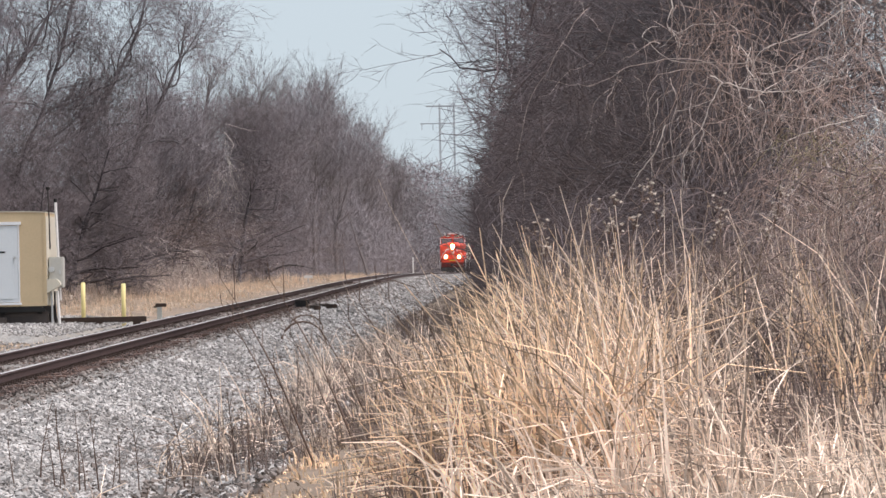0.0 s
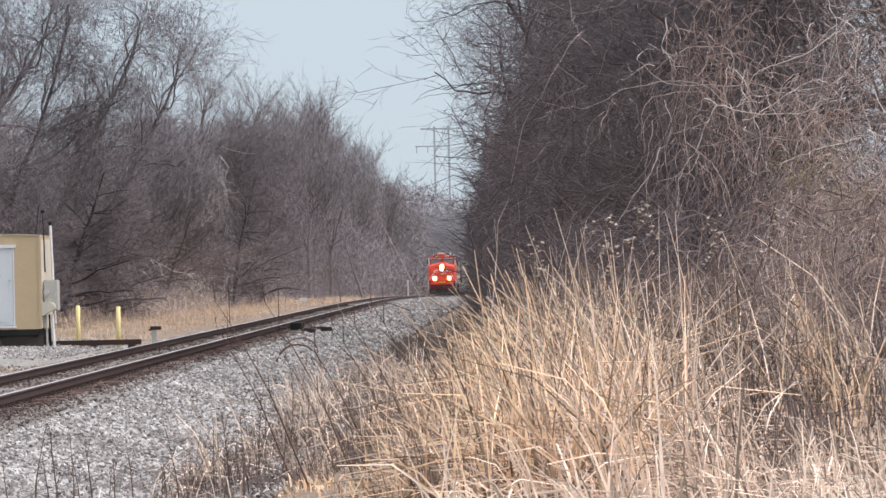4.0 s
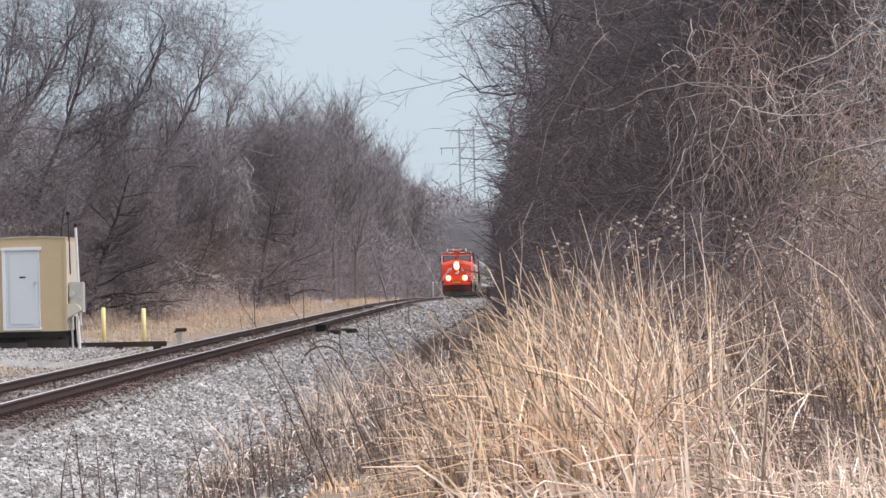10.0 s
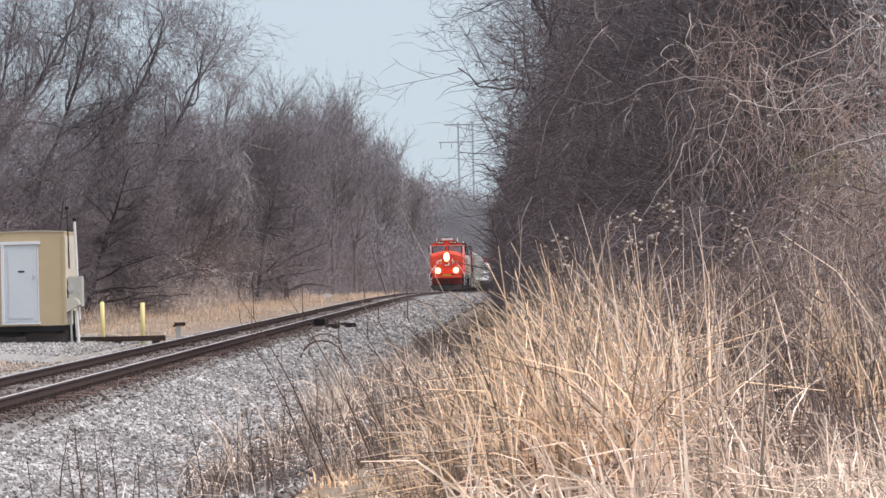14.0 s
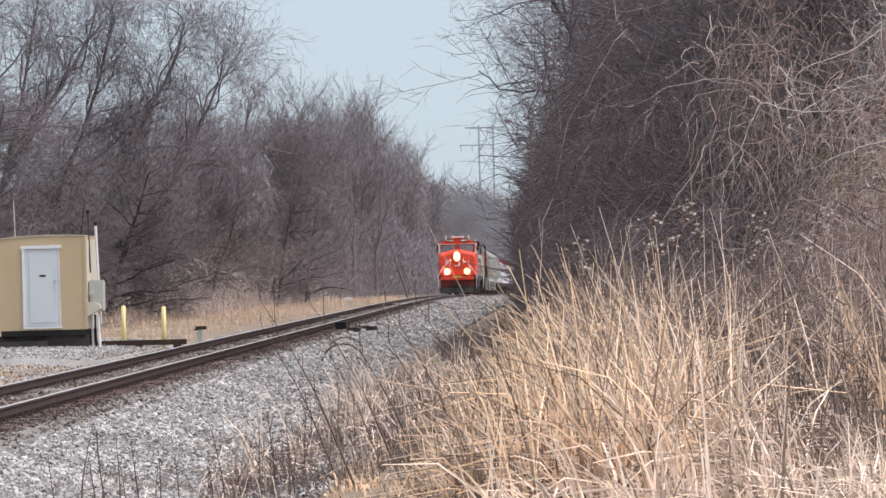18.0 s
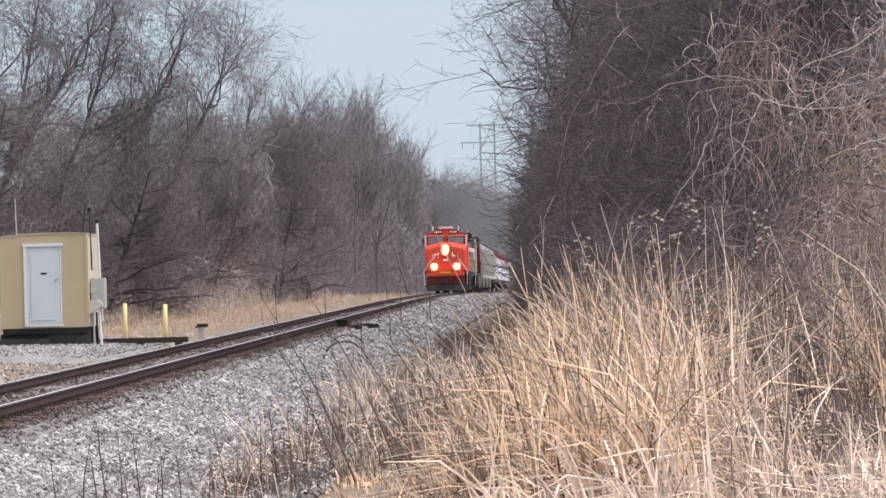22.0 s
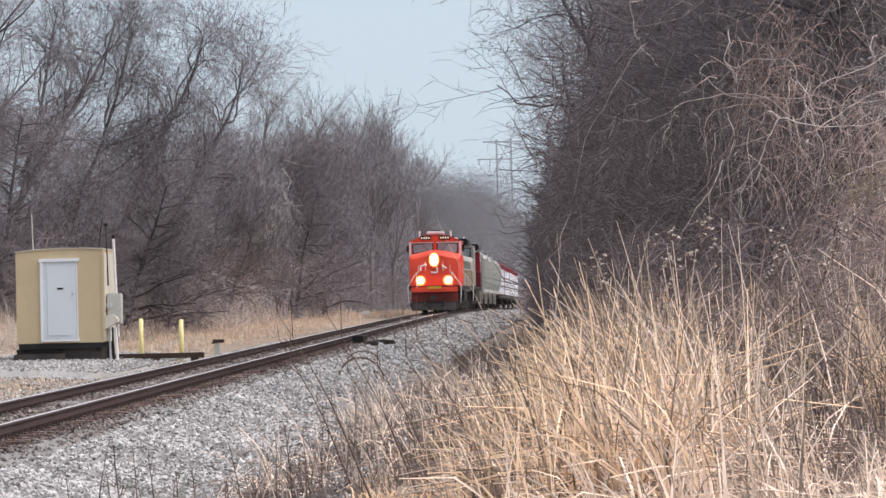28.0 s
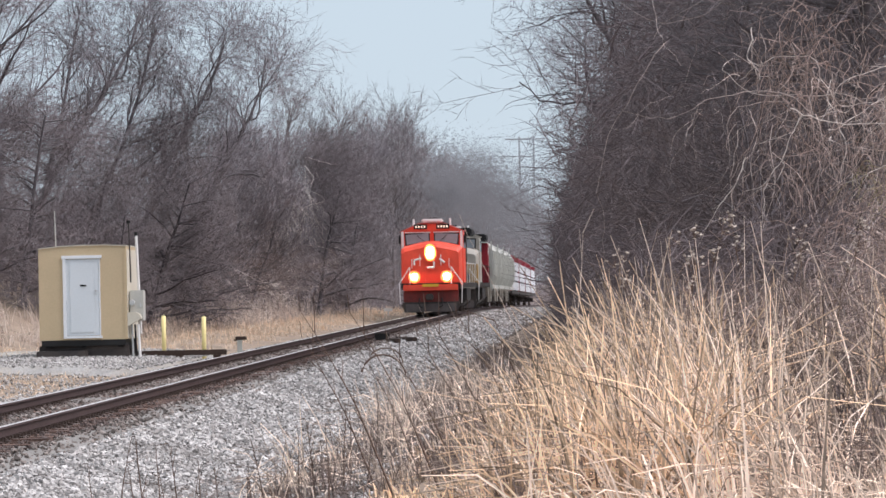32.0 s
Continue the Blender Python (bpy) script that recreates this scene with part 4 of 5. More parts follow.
def loco(label, nose_m, cab_m, roof_m, hood_m, lower_m, lights, rear_m):
    """A six-axle wide-nose diesel locomotive."""
    root = empty("locomotive", label, "locomotive", "train on the track")
    mv = []
    L = 11.1
    part("underframe", boxes(((0, 0, 1.42), (2.95, 2 * L - 1.0, 0.26), 0.03), ((0, 0, 1.1), (1.2, 2 * L - 1.4, 0.4))), M_BLACK, root)
    ft = bmesh.new()
    prism(ft, [(-1.45, 1.25), (-1.45, 0.65), (-1.1, 0.35), (1.1, 0.35), (1.45, 0.65), (1.45, 1.25)], "y", -2.6, 2.6)
    part("fuel_tank", ft, M_BLACK, root)
    for y in (7.0, -7.0):
        bogie(root, y, (-1.85, 0.0, 1.85), 0.533, mv, M_PLOW)
    # cab and nose
    cab = bmesh.new()
    prism(cab, [(-1.55, 1.55), (1.55, 1.55), (1.55, 3.9), (1.50, 4.15), (0.62, 4.52), (-0.62, 4.52), (-1.50, 4.15), (-1.55, 3.9)], "y", 5.6, 8.55)
    cab_ob = part("cab", cab, cab_m, root)
    roof = bmesh.new()
    prism(roof, [(-1.58, 4.12), (-0.63, 4.535), (0.63, 4.535), (1.58, 4.12), (1.58, 4.155), (0.64, 4.57), (-0.64, 4.57), (-1.58, 4.155)], "y", 5.5, 8.60)
    part("cab_roof", roof, roof_m, root)
    nose = bmesh.new()
    vs = []
    for y, w, z0, z1, zc in ((8.5, 1.52, 1.40, 3.42, 3.66), (10.35, 1.46, 1.40, 3.28, 3.50), (10.5, 1.40, 1.40, 3.12, 3.32)):
        vs.append([nose.verts.new(c) for c in ((-w, y, z0), (w, y, z0), (w, y, z1 - 0.12), (w - 0.12, y, z1), (0.3, y, zc), (-0.3, y, zc), (-w + 0.12, y, z1), (-w, y, z1 - 0.12))])
    for a, c in zip(vs[:-1], vs[1:]):
        for i in range(8):
            nose.faces.new((a[i], a[(i + 1) % 8], c[(i + 1) % 8], c[i]))
    nose.faces.new(vs[-1])
    nose.faces.new(vs[0][::-1])
    bmesh.ops.recalc_face_normals(nose, faces=nose.faces[:])
    nose_ob = part("nose", nose, nose_m, root)
    part("nose_door", boxes(((0.55, 10.515, 2.15), (0.62, 0.03, 1.25), 0.02)), nose_m, nose_ob)
    for s in (-1, 1):
        g = bmesh.new()
        prism(g, [(s * 0.16, 3.66), (s * 1.26, 3.48), (s * 1.30, 3.98), (s * 0.16, 4.05)] if s > 0 else [(s * 0.16, 4.05), (s * 1.30, 3.98), (s * 1.26, 3.48), (s * 0.16, 3.66)], "y", 8.552, 8.585)
        gk = bmesh.new()
        prism(gk, [(s * 0.10, 3.58), (s * 1.33, 3.40), (s * 1.37, 4.04), (s * 0.10, 4.12)] if s > 0 else [(s * 0.10, 4.12), (s * 1.37, 4.04), (s * 1.33, 3.40), (s * 0.10, 3.58)], "y", 8.551, 8.566)
        part("window_gasket", gk, M_BLACK, cab_ob)
        part("windshield", g, M_GLASS, cab_ob, "dark cab windshield")
        part("window_trim", boxes(((s * 1.47, 8.58, 3.72), (0.13, 0.06, 0.86), 0.02), ((s * 0.71, 8.59, 4.09), (1.28, 0.05, 0.05), 0.01)), M_WHITE if lights else roof_m, cab_ob, "pale window surround")
        part("wiper", pipe([(s * 0.35, 8.62, 3.6), (s * 0.75, 8.63, 3.95)], 0.014, 5), M_DARK, cab_ob)
        nb = part("number_board", boxes(((s * 0.56, 8.74, 4.37), (0.66, 0.1, 0.24), 0.015)), M_DARK, cab_ob, "black number board with glowing marks")
        for k in range(4):
            part("number_bar", boxes(((s * 0.56 - 0.21 + 0.14 * k, 8.795, 4.37), (0.075, 0.012, 0.10))), M_AMBER, nb)
        sw = bmesh.new()
        for yy in (6.3, 7.5):
            bx(sw, (s * 1.556, yy, 3.6), (0.02, 0.85, 0.62), 0.0)
        part("side_window", sw, M_GLASS, cab_ob)
        if lights:
            part("mirror", boxes(((s * 1.63, 8.1, 3.75), (0.12, 0.1, 0.42), 0.02)), M_DARK, cab_ob)
        beac = bmesh.new()
        cy(beac, (s * 0.92, 8.3, 4.45), (s * 0.92, 8.3, 4.78), 0.055, 10)
        part("roof_beacon", beac, M_WHITE, cab_ob)
    part("roof_unit", boxes(((0, 7.6, 4.68), (1.05, 1.2, 0.18), 0.06)), M_WHITE, cab_ob, "white air-conditioning cover")
    horn = bmesh.new()
    for k in (-0.16, 0.0, 0.16):
        cy(horn, (k, 6.2, 4.8), (k, 6.75, 4.8), 0.03, 10, 0.07)
    bx(horn, (0, 6.25, 4.68), (0.45, 0.12, 0.16))
    part("horn", horn, M_DARK, root)
    # hood behind the cab
    hood = bmesh.new()
    prism(hood, [(-0.98, 1.55), (0.98, 1.55), (0.98, 4.1), (0.8, 4.45), (-0.8, 4.45), (-0.98, 4.1)], "y", -10.4, 5.6)
    hood_ob = part("hood", hood, hood_m, root)
    part("radiator_wing", boxes(((0, -7.6, 4.3), (2.9, 4.4, 0.42), 0.08)), hood_m, hood_ob)
    part("inverter_box", boxes(((0, 3.6, 2.9), (2.75, 2.6, 2.5), 0.06)), lower_m, hood_ob)
    for k in range(10):
        for s in (-1, 1):
            part("hood_door", boxes(((s * 0.985, -9.6 + k * 1.15, 2.75), (0.03, 1.05, 1.9), 0.012)), rear_m if k < 3 else hood_m, hood_ob)
    part("exhaust_stack", boxes(((0, -1.5, 4.55), (0.5, 1.1, 0.3), 0.04)), M_DARK, hood_ob)
    part("fan_hatch", boxes(((0, -4.2, 4.5), (1.4, 2.0, 0.14), 0.03)), M_DARK, hood_ob)
    if rear_m is not hood_m:
        part("rear_cabinet", boxes(((0, -9.4, 2.75), (2.86, 1.9, 2.5), 0.05)), rear_m, hood_ob, "red rear cabinet")
        part("nose_band", boxes(((0, 10.0, 2.0), (2.98, 1.1, 1.15), 0.04)), M_LYELLOW, nose_ob, "dirty yellow lower nose")
        part("rear_window", boxes(((-1.44, -9.2, 3.5), (0.03, 0.5, 0.4), 0.01), ((1.44, -9.2, 3.5), (0.03, 0.5, 0.4), 0.01)), M_WHITE, hood_ob)
    # front end
    plow = bmesh.new()
    prism(plow, [(-1.36, 0.62), (1.36, 0.62), (1.46, 0.48), (1.30, 0.12), (0.55, 0.10), (0.45, 0.24), (-0.45, 0.24), (-0.55, 0.10), (-1.30, 0.12), (-1.46, 0.48)], "y", 10.62, 10.82)
    prism(plow, [(10.80, 0.20), (11.0, 0.14), (10.80, 0.58)], "x", -1.25, 1.25)
    part("snow_plow", plow, M_PLOW, root, "grimy grey snow plow")
    part("pilot_face", boxes(((0, 10.6, 0.9), (2.72, 0.24, 0.62), 0.05)), M_PILOT if lights else M_PLOW, root, "grimy dark red pilot plate")
    part("hose", pipe([(0.55, 10.9, 0.8), (0.6, 11.05, 0.45), (0.4, 11.05, 0.35)], 0.03, 6), M_DARK, root)
    part("hose", pipe([(-0.55, 10.9, 0.8), (-0.6, 11.05, 0.45), (-0.4, 11.05, 0.35)], 0.03, 6), M_DARK, root)
    part("anticlimber", boxes(((0, 10.72, 1.33), (2.7, 0.5, 0.30), 0.03)), nose_m, root)
    part("step_edge", boxes(((0, 10.99, 1.44), (0.80, 0.05, 0.14), 0.01)), M_STEP, root, "yellow step edge")
    cp = bmesh.new()
    bx(cp, (0, 11.0, 0.86), (0.26, 0.6, 0.26), 0.04)
    bx(cp, (0.05, 11.3, 0.86), (0.36, 0.2, 0.32), 0.05)
    part("coupler", cp, M_PLOW, root)
    for s in (-1, 1):
        st = bmesh.new()
        for k in range(4):
            bx(st, (s * 1.32, 10.3, 0.45 + 0.27 * k), (0.36, 0.5, 0.035))
        part("corner_steps", st, M_PLOW, root)
        part("handrail", pipe([(s * 1.52, 10.62, 0.55), (s * 1.56, 10.62, 1.55), (s * 1.25, 10.72, 2.0), (s * 1.02, 10.75, 2.35), (s * 1.02, 10.75, 1.5)], 0.024, 6), M_WHITE, root, "white corner handrail")
        part("grab_rail", pipe([(s * 0.92, 10.56, 2.3), (s * 0.92, 10.6, 2.75)], 0.018, 6), M_WHITE, root)
        part("grab_rail", pipe([(s * 0.52, 10.56, 2.42), (s * 0.52, 10.6, 2.95)], 0.018, 6), M_WHITE, root)
        part("running_rail", pipe([(s * 1.46, -10.3, 2.55), (s * 1.46, 5.2, 2.55)] + [(s * 1.46, 5.2, 1.55)], 0.02, 6), M_WHITE if lights else M_DARK, root)
        for k in range(7):
            part("stanchion", pipe([(s * 1.46, -10.2 + k * 2.4, 1.5), (s * 1.46, -10.2 + k * 2.4, 2.55)], 0.018, 6), M_WHITE if lights else M_DARK, root)
        hz = part("ditch_light", one(cy, (s * 0.80, 10.45, 1.86), (s * 0.80, 10.68, 1.86), 0.25, 20), M_BLACK, root)
        if lights:
            # lens sized up for its glare, amber disc added as its bloom
            b = bmesh.new()
            bmesh.ops.create_uvsphere(b, u_segments=16, v_segments=10, radius=0.19, matrix=Matrix.Translation((s * 0.80, 10.62, 1.86)) @ Matrix.Diagonal((1, 0.75, 1, 1)))
            part("lens", b, M_LAMP, hz, "shining white ditch light")
            part("bloom_disc", one(cy, (s * 0.80, 10.68, 1.86), (s * 0.80, 10.69, 1.86), 0.30, 24), M_HALO, hz, "glowing amber disc added as the lamp's bloom")
    hl = part("headlight", boxes(((0, 10.44, 3.0), (0.62, 0.30, 0.78), 0.06)), nose_m, root)
    if lights:
        # oval amber disc added behind the two lenses as their bloom
        rim = bmesh.new()
        prism(rim, [(0.30 * math.cos(a * math.pi / 10), 3.06 + 0.44 * math.sin(a * math.pi / 10)) for a in range(20)], "y", 10.592, 10.602)
        part("bloom_disc", rim, M_HALO, hl, "glowing amber disc added as the lamp's bloom")
        for dz in (-0.12, 0.12):
            b = bmesh.new()
            bmesh.ops.create_uvsphere(b, u_segments=16, v_segments=10, radius=0.18, matrix=Matrix.Translation((0, 10.58, 3.06 + dz)) @ Matrix.Diagonal((1, 0.7, 1, 1)))
            part("lens", b, M_LAMP, hl, "shining white headlight")
        for pts in ([(0.17, 2.32), (-0.17, 2.32), (-0.17, 2.62)], [(0.8, 2.45), (0.8, 2.7), (0.45, 2.78)], [(-0.45, 2.75), (-0.7, 2.55)]):
            part("logo_stroke", pipe([(x, 10.54, z) for x, z in pts], 0.05, 6), M_WHITE, nose_ob, "pale painted stroke of an emblem")
    return root, mv, L


def hopper():
    root = empty("hopper_car", "pale grey covered hopper car with ribbed rounded sides", "freight car", "train on the track")
    mv = []
    L = 6.3
    body = bmesh.new()
    prism(body, [(-1.30, 1.35), (1.30, 1.35), (1.56, 2.0), (1.60, 2.9), (1.54, 3.6), (1.30, 4.05), (0.9, 4.25), (-0.9, 4.25), (-1.30, 4.05), (-1.54, 3.6), (-1.60, 2.9), (-1.56, 2.0)], "y", -L + 0.7, L - 0.7)
    body_ob = part("body", body, M_HOPPER, root)
    for k in range(5):
        y = -L + 0.75 + k * (2 * L - 1.5) / 4
        for s in (-1, 1):
            rb = bmesh.new()
            prism(rb, [(s * 1.30, 1.35), (s * 1.57, 2.0), (s * 1.61, 2.9), (s * 1.55, 3.6), (s * 1.62, 3.62), (s * 1.69, 2.9), (s * 1.64, 1.95), (s * 1.36, 1.30)], "y", y - 0.06, y + 0.06)
            part("rib", rb, M_HOPPER, body_ob)
    for s in (-1, 1):
        part("side_sill", boxes(((s * 1.52, 0, 1.30), (0.12, 2 * L - 0.4, 0.24), 0.02)), M_HOPPER, root)
        for k in range(8):
            part("ladder_rung", boxes(((s * 1.50, L - 0.25, 1.3 + 0.36 * k), (0.3, 0.03, 0.03))), M_HOPPER, root)
        part("end_post", boxes(((s * 1.55, L - 0.25, 2.6), (0.08, 0.08, 3.1))), M_HOPPER, root)
    part("running_board", boxes(((0, 0, 4.36), (1.0, 2 * L - 0.6, 0.05))), M_LGREY, root)
    for k in range(4):
        part("hatch", one(cy, (0, -4.0 + 2.7 * k, 4.3), (0, -4.0 + 2.7 * k, 4.5), 0.35, 14), M_LGREY, root)
    for y in (-2.3, 2.3):
        ch = bmesh.new()
        prism(ch, [(y - 1.9, 1.4), (y + 1.9, 1.4), (y + 0.45, 0.35), (y - 0.45, 0.35)], "x", -1.2, 1.2)
        part("chute", ch, M_LGREY, root)
    part("centre_sill", boxes(((0, 0, 1.0), (0.6, 2 * L - 0.3, 0.4)), ((0, L, 0.86), (0.3, 0.5, 0.28)), ((0, -L, 0.86), (0.3, 0.5, 0.28))), M_PLOW, root)
    for y in (L - 1.6, -L + 1.6):
        bogie(root, y, (-0.89, 0.89), 0.457, mv, M_PLOW)
    return root, mv, L


def lumber_flat():
    root = empty("lumber_car", "flat car stacked with white wrapped lumber packs and red posts", "freight car", "train on the track")
    mv = []
    L = 11.2
    part("deck", boxes(((0, 0, 1.05), (2.85, 2 * L - 0.6, 0.24), 0.03), ((0, 0, 0.9), (0.7, 2 * L - 0.2, 0.35)), ((0, L - 0.1, 0.86), (0.3, 0.6, 0.28)), ((0, -L + 0.1, 0.86), (0.3, 0.6, 0.28))), M_PLOW, root)
    part("centre_beam", boxes(((0, 0, 2.3), (0.2, 2 * L - 1.6, 2.3)), ((0, 0, 3.68), (0.9, 2 * L - 1.6, 0.12), 0.02)), M_PLOW, root)
    for y in (L - 0.7, -L + 0.7):
        part("bulkhead", boxes(((0, y, 2.55), (2.8, 0.24, 2.85), 0.03)), M_CRIMSON, root, "dark red end bulkhead")
    for k in range(6):
        y = -L + 1.0 + (k + 0.5) * (2 * L - 2.0) / 6
        for s in (-1, 1):
            for j in range(3):
                part("lumber_pack", boxes(((s * 0.78, y, 1.58 + 0.79 * j), (1.28, (2 * L - 2.0) / 6 - 0.05, 0.70), 0.03)), M_WRAP, root)
        part("spacer", boxes(*[((0, y, 1.195 + 0.79 * j), (2.8, 0.2, 0.07)) for j in range(3)]), M_TIMBER, root)
        for dy in (0.6, 2.3):
            part("post", boxes(((0, y + dy - 0.8, 3.95), (2.0, 0.7, 0.46), 0.03)), M_CRIMSON, root, "dark red upright")
    for y in (L - 2.0, -L + 2.0):
        bogie(root, y, (-0.89, 0.89), 0.457, mv, M_PLOW)
    return root, mv, L


ARC = np.cumsum([0.0] + [math.hypot(track_x(y + 1) - track_x(y), 1.0) for y in range(60, 760)])
SPEED, FRONT = 7.5, 407.0 - 0.3         # the lead nose lies FRONT metres out at the start


def on_track(s):
    """The place on the rails s metres of track beyond y = 60."""
    y = 60 + float(np.interp(s, ARC, np.arange(len(ARC))))
    return Vector((track_x(y), y, rail_z(y)))


def car_pose(s):
    a, b = on_track(s - 5), on_track(s + 5)
    fwd = (a - b).normalized()
    side = fwd.cross(Vector((0, 0, 1))).normalized()
    m = Matrix((side, fwd, side.cross(fwd))).transposed().to_4x4()
    return Matrix.Translation((a + b) / 2) @ m


def copy_vehicle(made):
    root, mv, L = made
    ob = copy_thing(root, Matrix())
    kids = [c for c in ob.children if c.name.startswith("wheelset")]
    return ob, [(c, c.location.y, c.location.z) for c in kids], L


lead = loco("red-orange and black diesel locomotive with shining headlights", M_RED, M_RED, M_REDROOF, M_BLACK, M_BLACK, True, M_BLACK)
second = loco("grey and yellow diesel locomotive with red rear panels", M_LGREY, M_LGREY, M_LGREY, M_BLACK, M_BLACK, False, M_CRIMSON)
h1 = hopper()
f1 = lumber_flat()
TRAIN = [lead, second, h1] + [copy_vehicle(h1) for _ in range(3)] + [f1] + [copy_vehicle(f1) for _ in range(3)]


def smoke_puff(seed, size, count, material):
    """A loose cloud of fine soot specks, thinning out towards its edge."""
    rng = np.random.default_rng(seed)
    base = np.array([(1, 1, 1), (1, -1, -1), (-1, 1, -1), (-1, -1, 1)], float)
    tri = np.array([(0, 1, 2), (0, 3, 1), (0, 2, 3), (1, 3, 2)])
    lump = rng.normal(size=(14, 3)) * size * 0.8
    c = lump[rng.integers(0, 14, count)] + rng.normal(size=(count, 3)) * size * 0.55
    v = base[None] * rng.uniform(0.010, 0.023, (count, 1, 1)) + c[:, None]
    f = tri[None] + (np.arange(count) * 4)[:, None, None]
    return tagged(link_mesh("smoke_puff", v.reshape(-1, 3), f.reshape(-1, 3), material), "grey diesel exhaust smoke drifting over the train", "smoke", "exhaust smoke", "stuff")


PUFFS = []
for i, (back, rise, size) in enumerate([(13, 5.6, (0.5, 0.8, 0.5)), (17, 6.0, (0.8, 1.6, 0.7)), (23, 6.3, (1.1, 2.4, 0.9)), (31, 6.4, (1.3, 3.0, 1.1)), (41, 6.4, (1.5, 3.6, 1.3)), (52, 6.2, (1.7, 4.2, 1.4)), (64, 6.0, (1.8, 4.6, 1.5)), (78, 5.8, (1.9, 5.0, 1.6)), (92, 5.6, (1.9, 5.0, 1.6))]):
    PUFFS.append((smoke_puff(90 + i, np.array(size) * np.array((1.15, 1.3, 1.0)), 2300 + 1900 * i, M_SMOKE), back, rise, i))


def motions():
    """All that moves: the train's vehicles along the rails and the wheels under the foremost of them."""
    s = float(np.interp(FRONT - 60, np.arange(len(ARC)), ARC))
    for n, (ob, wheels, half) in enumerate(TRAIN):
        s += half
        walk(ob, [(t, car_pose(s - SPEED * t)) for t in range(0, 33)])
        s += half + 0.35
        step = 0.1 if n < 2 else 1 / 15
        for w, y, r in wheels:
            walk(w, [(k * step, Matrix.Translation((0, y, r)) @ Matrix.Rotation(-SPEED * k * step / r, 4, "X")) for k in range(0, round(32 / step) + 1)])
    nose = float(np.interp(FRONT - 60, np.arange(len(ARC)), ARC))
    for ob, back, rise, i in PUFFS:
        walk(ob, [(t, car_pose(nose - SPEED * t + back) @ pose(-0.3 * math.sin(t * 0.4 + i) - 0.02 * back, 0, rise + 0.9 + 0.3 * math.sin(t * 0.5 + 2 * i), 0, 0, 4 * math.sin(t * 0.3 + i))) for t in range(0, 33)])

# ---- small growth near the camera ----
def curve_segs(p, d, n, step, droop, wob, r, rng, out):
    for i in range(n):
        d = unit(d + rng.normal(size=3) * wob + np.array([0, 0, -droop]))
        q = p + d * step
        out.append((*p, *q, r * (1 - 0.7 * i / n), r * (1 - 0.7 * (i + 1) / n)))
        p = q


def vine_tangle(name, count, d0, d1, y0, y1, z0, z1, r, material, seed, label, n=13, step=0.22, droop=0.2):
    rng = np.random.default_rng(seed)
    out, knots = [], [(rng.uniform(d0, d1), rng.uniform(y0, y1), rng.uniform(z0, z1)) for _ in range(max(6, count // 14))]
    for _ in range(count):
        k = knots[rng.integers(0, len(knots))]
        d, y = k[0] + rng.normal() * 0.22, k[1] + rng.normal() * 0.5
        p = np.array([track_x(y) + d, y, ground_z(d, y) + max(0.2, k[2] + rng.normal() * 0.45)])
        dr = unit(rng.normal(size=3) * np.array([1, 1, 0.7]) + np.array([-0.2, 0, -0.25]))
        curve_segs(p, dr, n, step * rng.uniform(0.6, 1.4), droop * rng.uniform(0.3, 1.6), 0.28, r * rng.uniform(0.5, 1.5), rng, out)
    return tagged(link_mesh(name, *tubes(out, 3), material), label, "vines", kind="stuff")


def rod(segs, sides):
    """One unbroken bent rod from segments that follow one another."""
    v, _ = tubes(segs, sides)
    v = v.reshape(len(segs), 2, sides, 3)
    rings = np.concatenate([v[:1, 0], v[:, 1]]).reshape(-1, 3)
    i = np.arange(sides)
    f = np.stack([i, (i + 1) % sides, (i + 1) % sides + sides, i + sides], 1)
    return rings, (f[None] + (np.arange(len(segs)) * sides)[:, None, None]).reshape(-1, 4)


def hanging_bunch(name, places, r, material, seed, label):
    """Vines that hang from a branch in loose bunches: bearing, height, metres a unit, width, fall, strands."""
    rng = np.random.default_rng(seed)
    out = []
    for u, v, sc, wide, fall, count in places:
        top = np.array(at_px(u, v, sc))
        for _ in range(count):
            p = top + rng.normal(size=3) * np.array([wide * 0.42, 0.35, fall * 0.16])
            d = unit(rng.normal(size=3) * 0.7 + np.array([0, 0, -0.35]))
            n = int(rng.integers(7, 15))
            curve_segs(p, d, n, fall * rng.uniform(0.4, 1.15) / n, 0.22, 0.30, r * rng.uniform(0.5, 1.5), rng, out)
    return tagged(link_mesh(name, *tubes(out, 3), material), label, "vines", kind="stuff")


vine_tangle("vine_tangle", 160, 12.5, 15.2, 46, 60, 0.4, 8.4, 0.0055, M_VINE, 51, "hanging tangle of tan dry vines", 13, 0.2, 0.14)
vine_tangle("vine_tangle", 420, 12.4, 15.0, 44, 58, 0.1, 3.4, 0.0055, M_VINERED, 52, "reddish-brown brambles at the foot of the trees", 13, 0.17, 0.16)
vine_tangle("vine_tangle", 330, 9.6, 13.0, 38, 52, 0.2, 1.6, 0.005, M_VINERED, 57, "reddish-brown brambles behind the grass", 13, 0.16, 0.16)
vine_tangle("vine_tangle", 34, 12.2, 15.0, 46, 58, 1.5, 8.4, 0.0085, M_VINEPALE, 53, "pale bare vines hanging from the trees", 16, 0.2, 0.05)
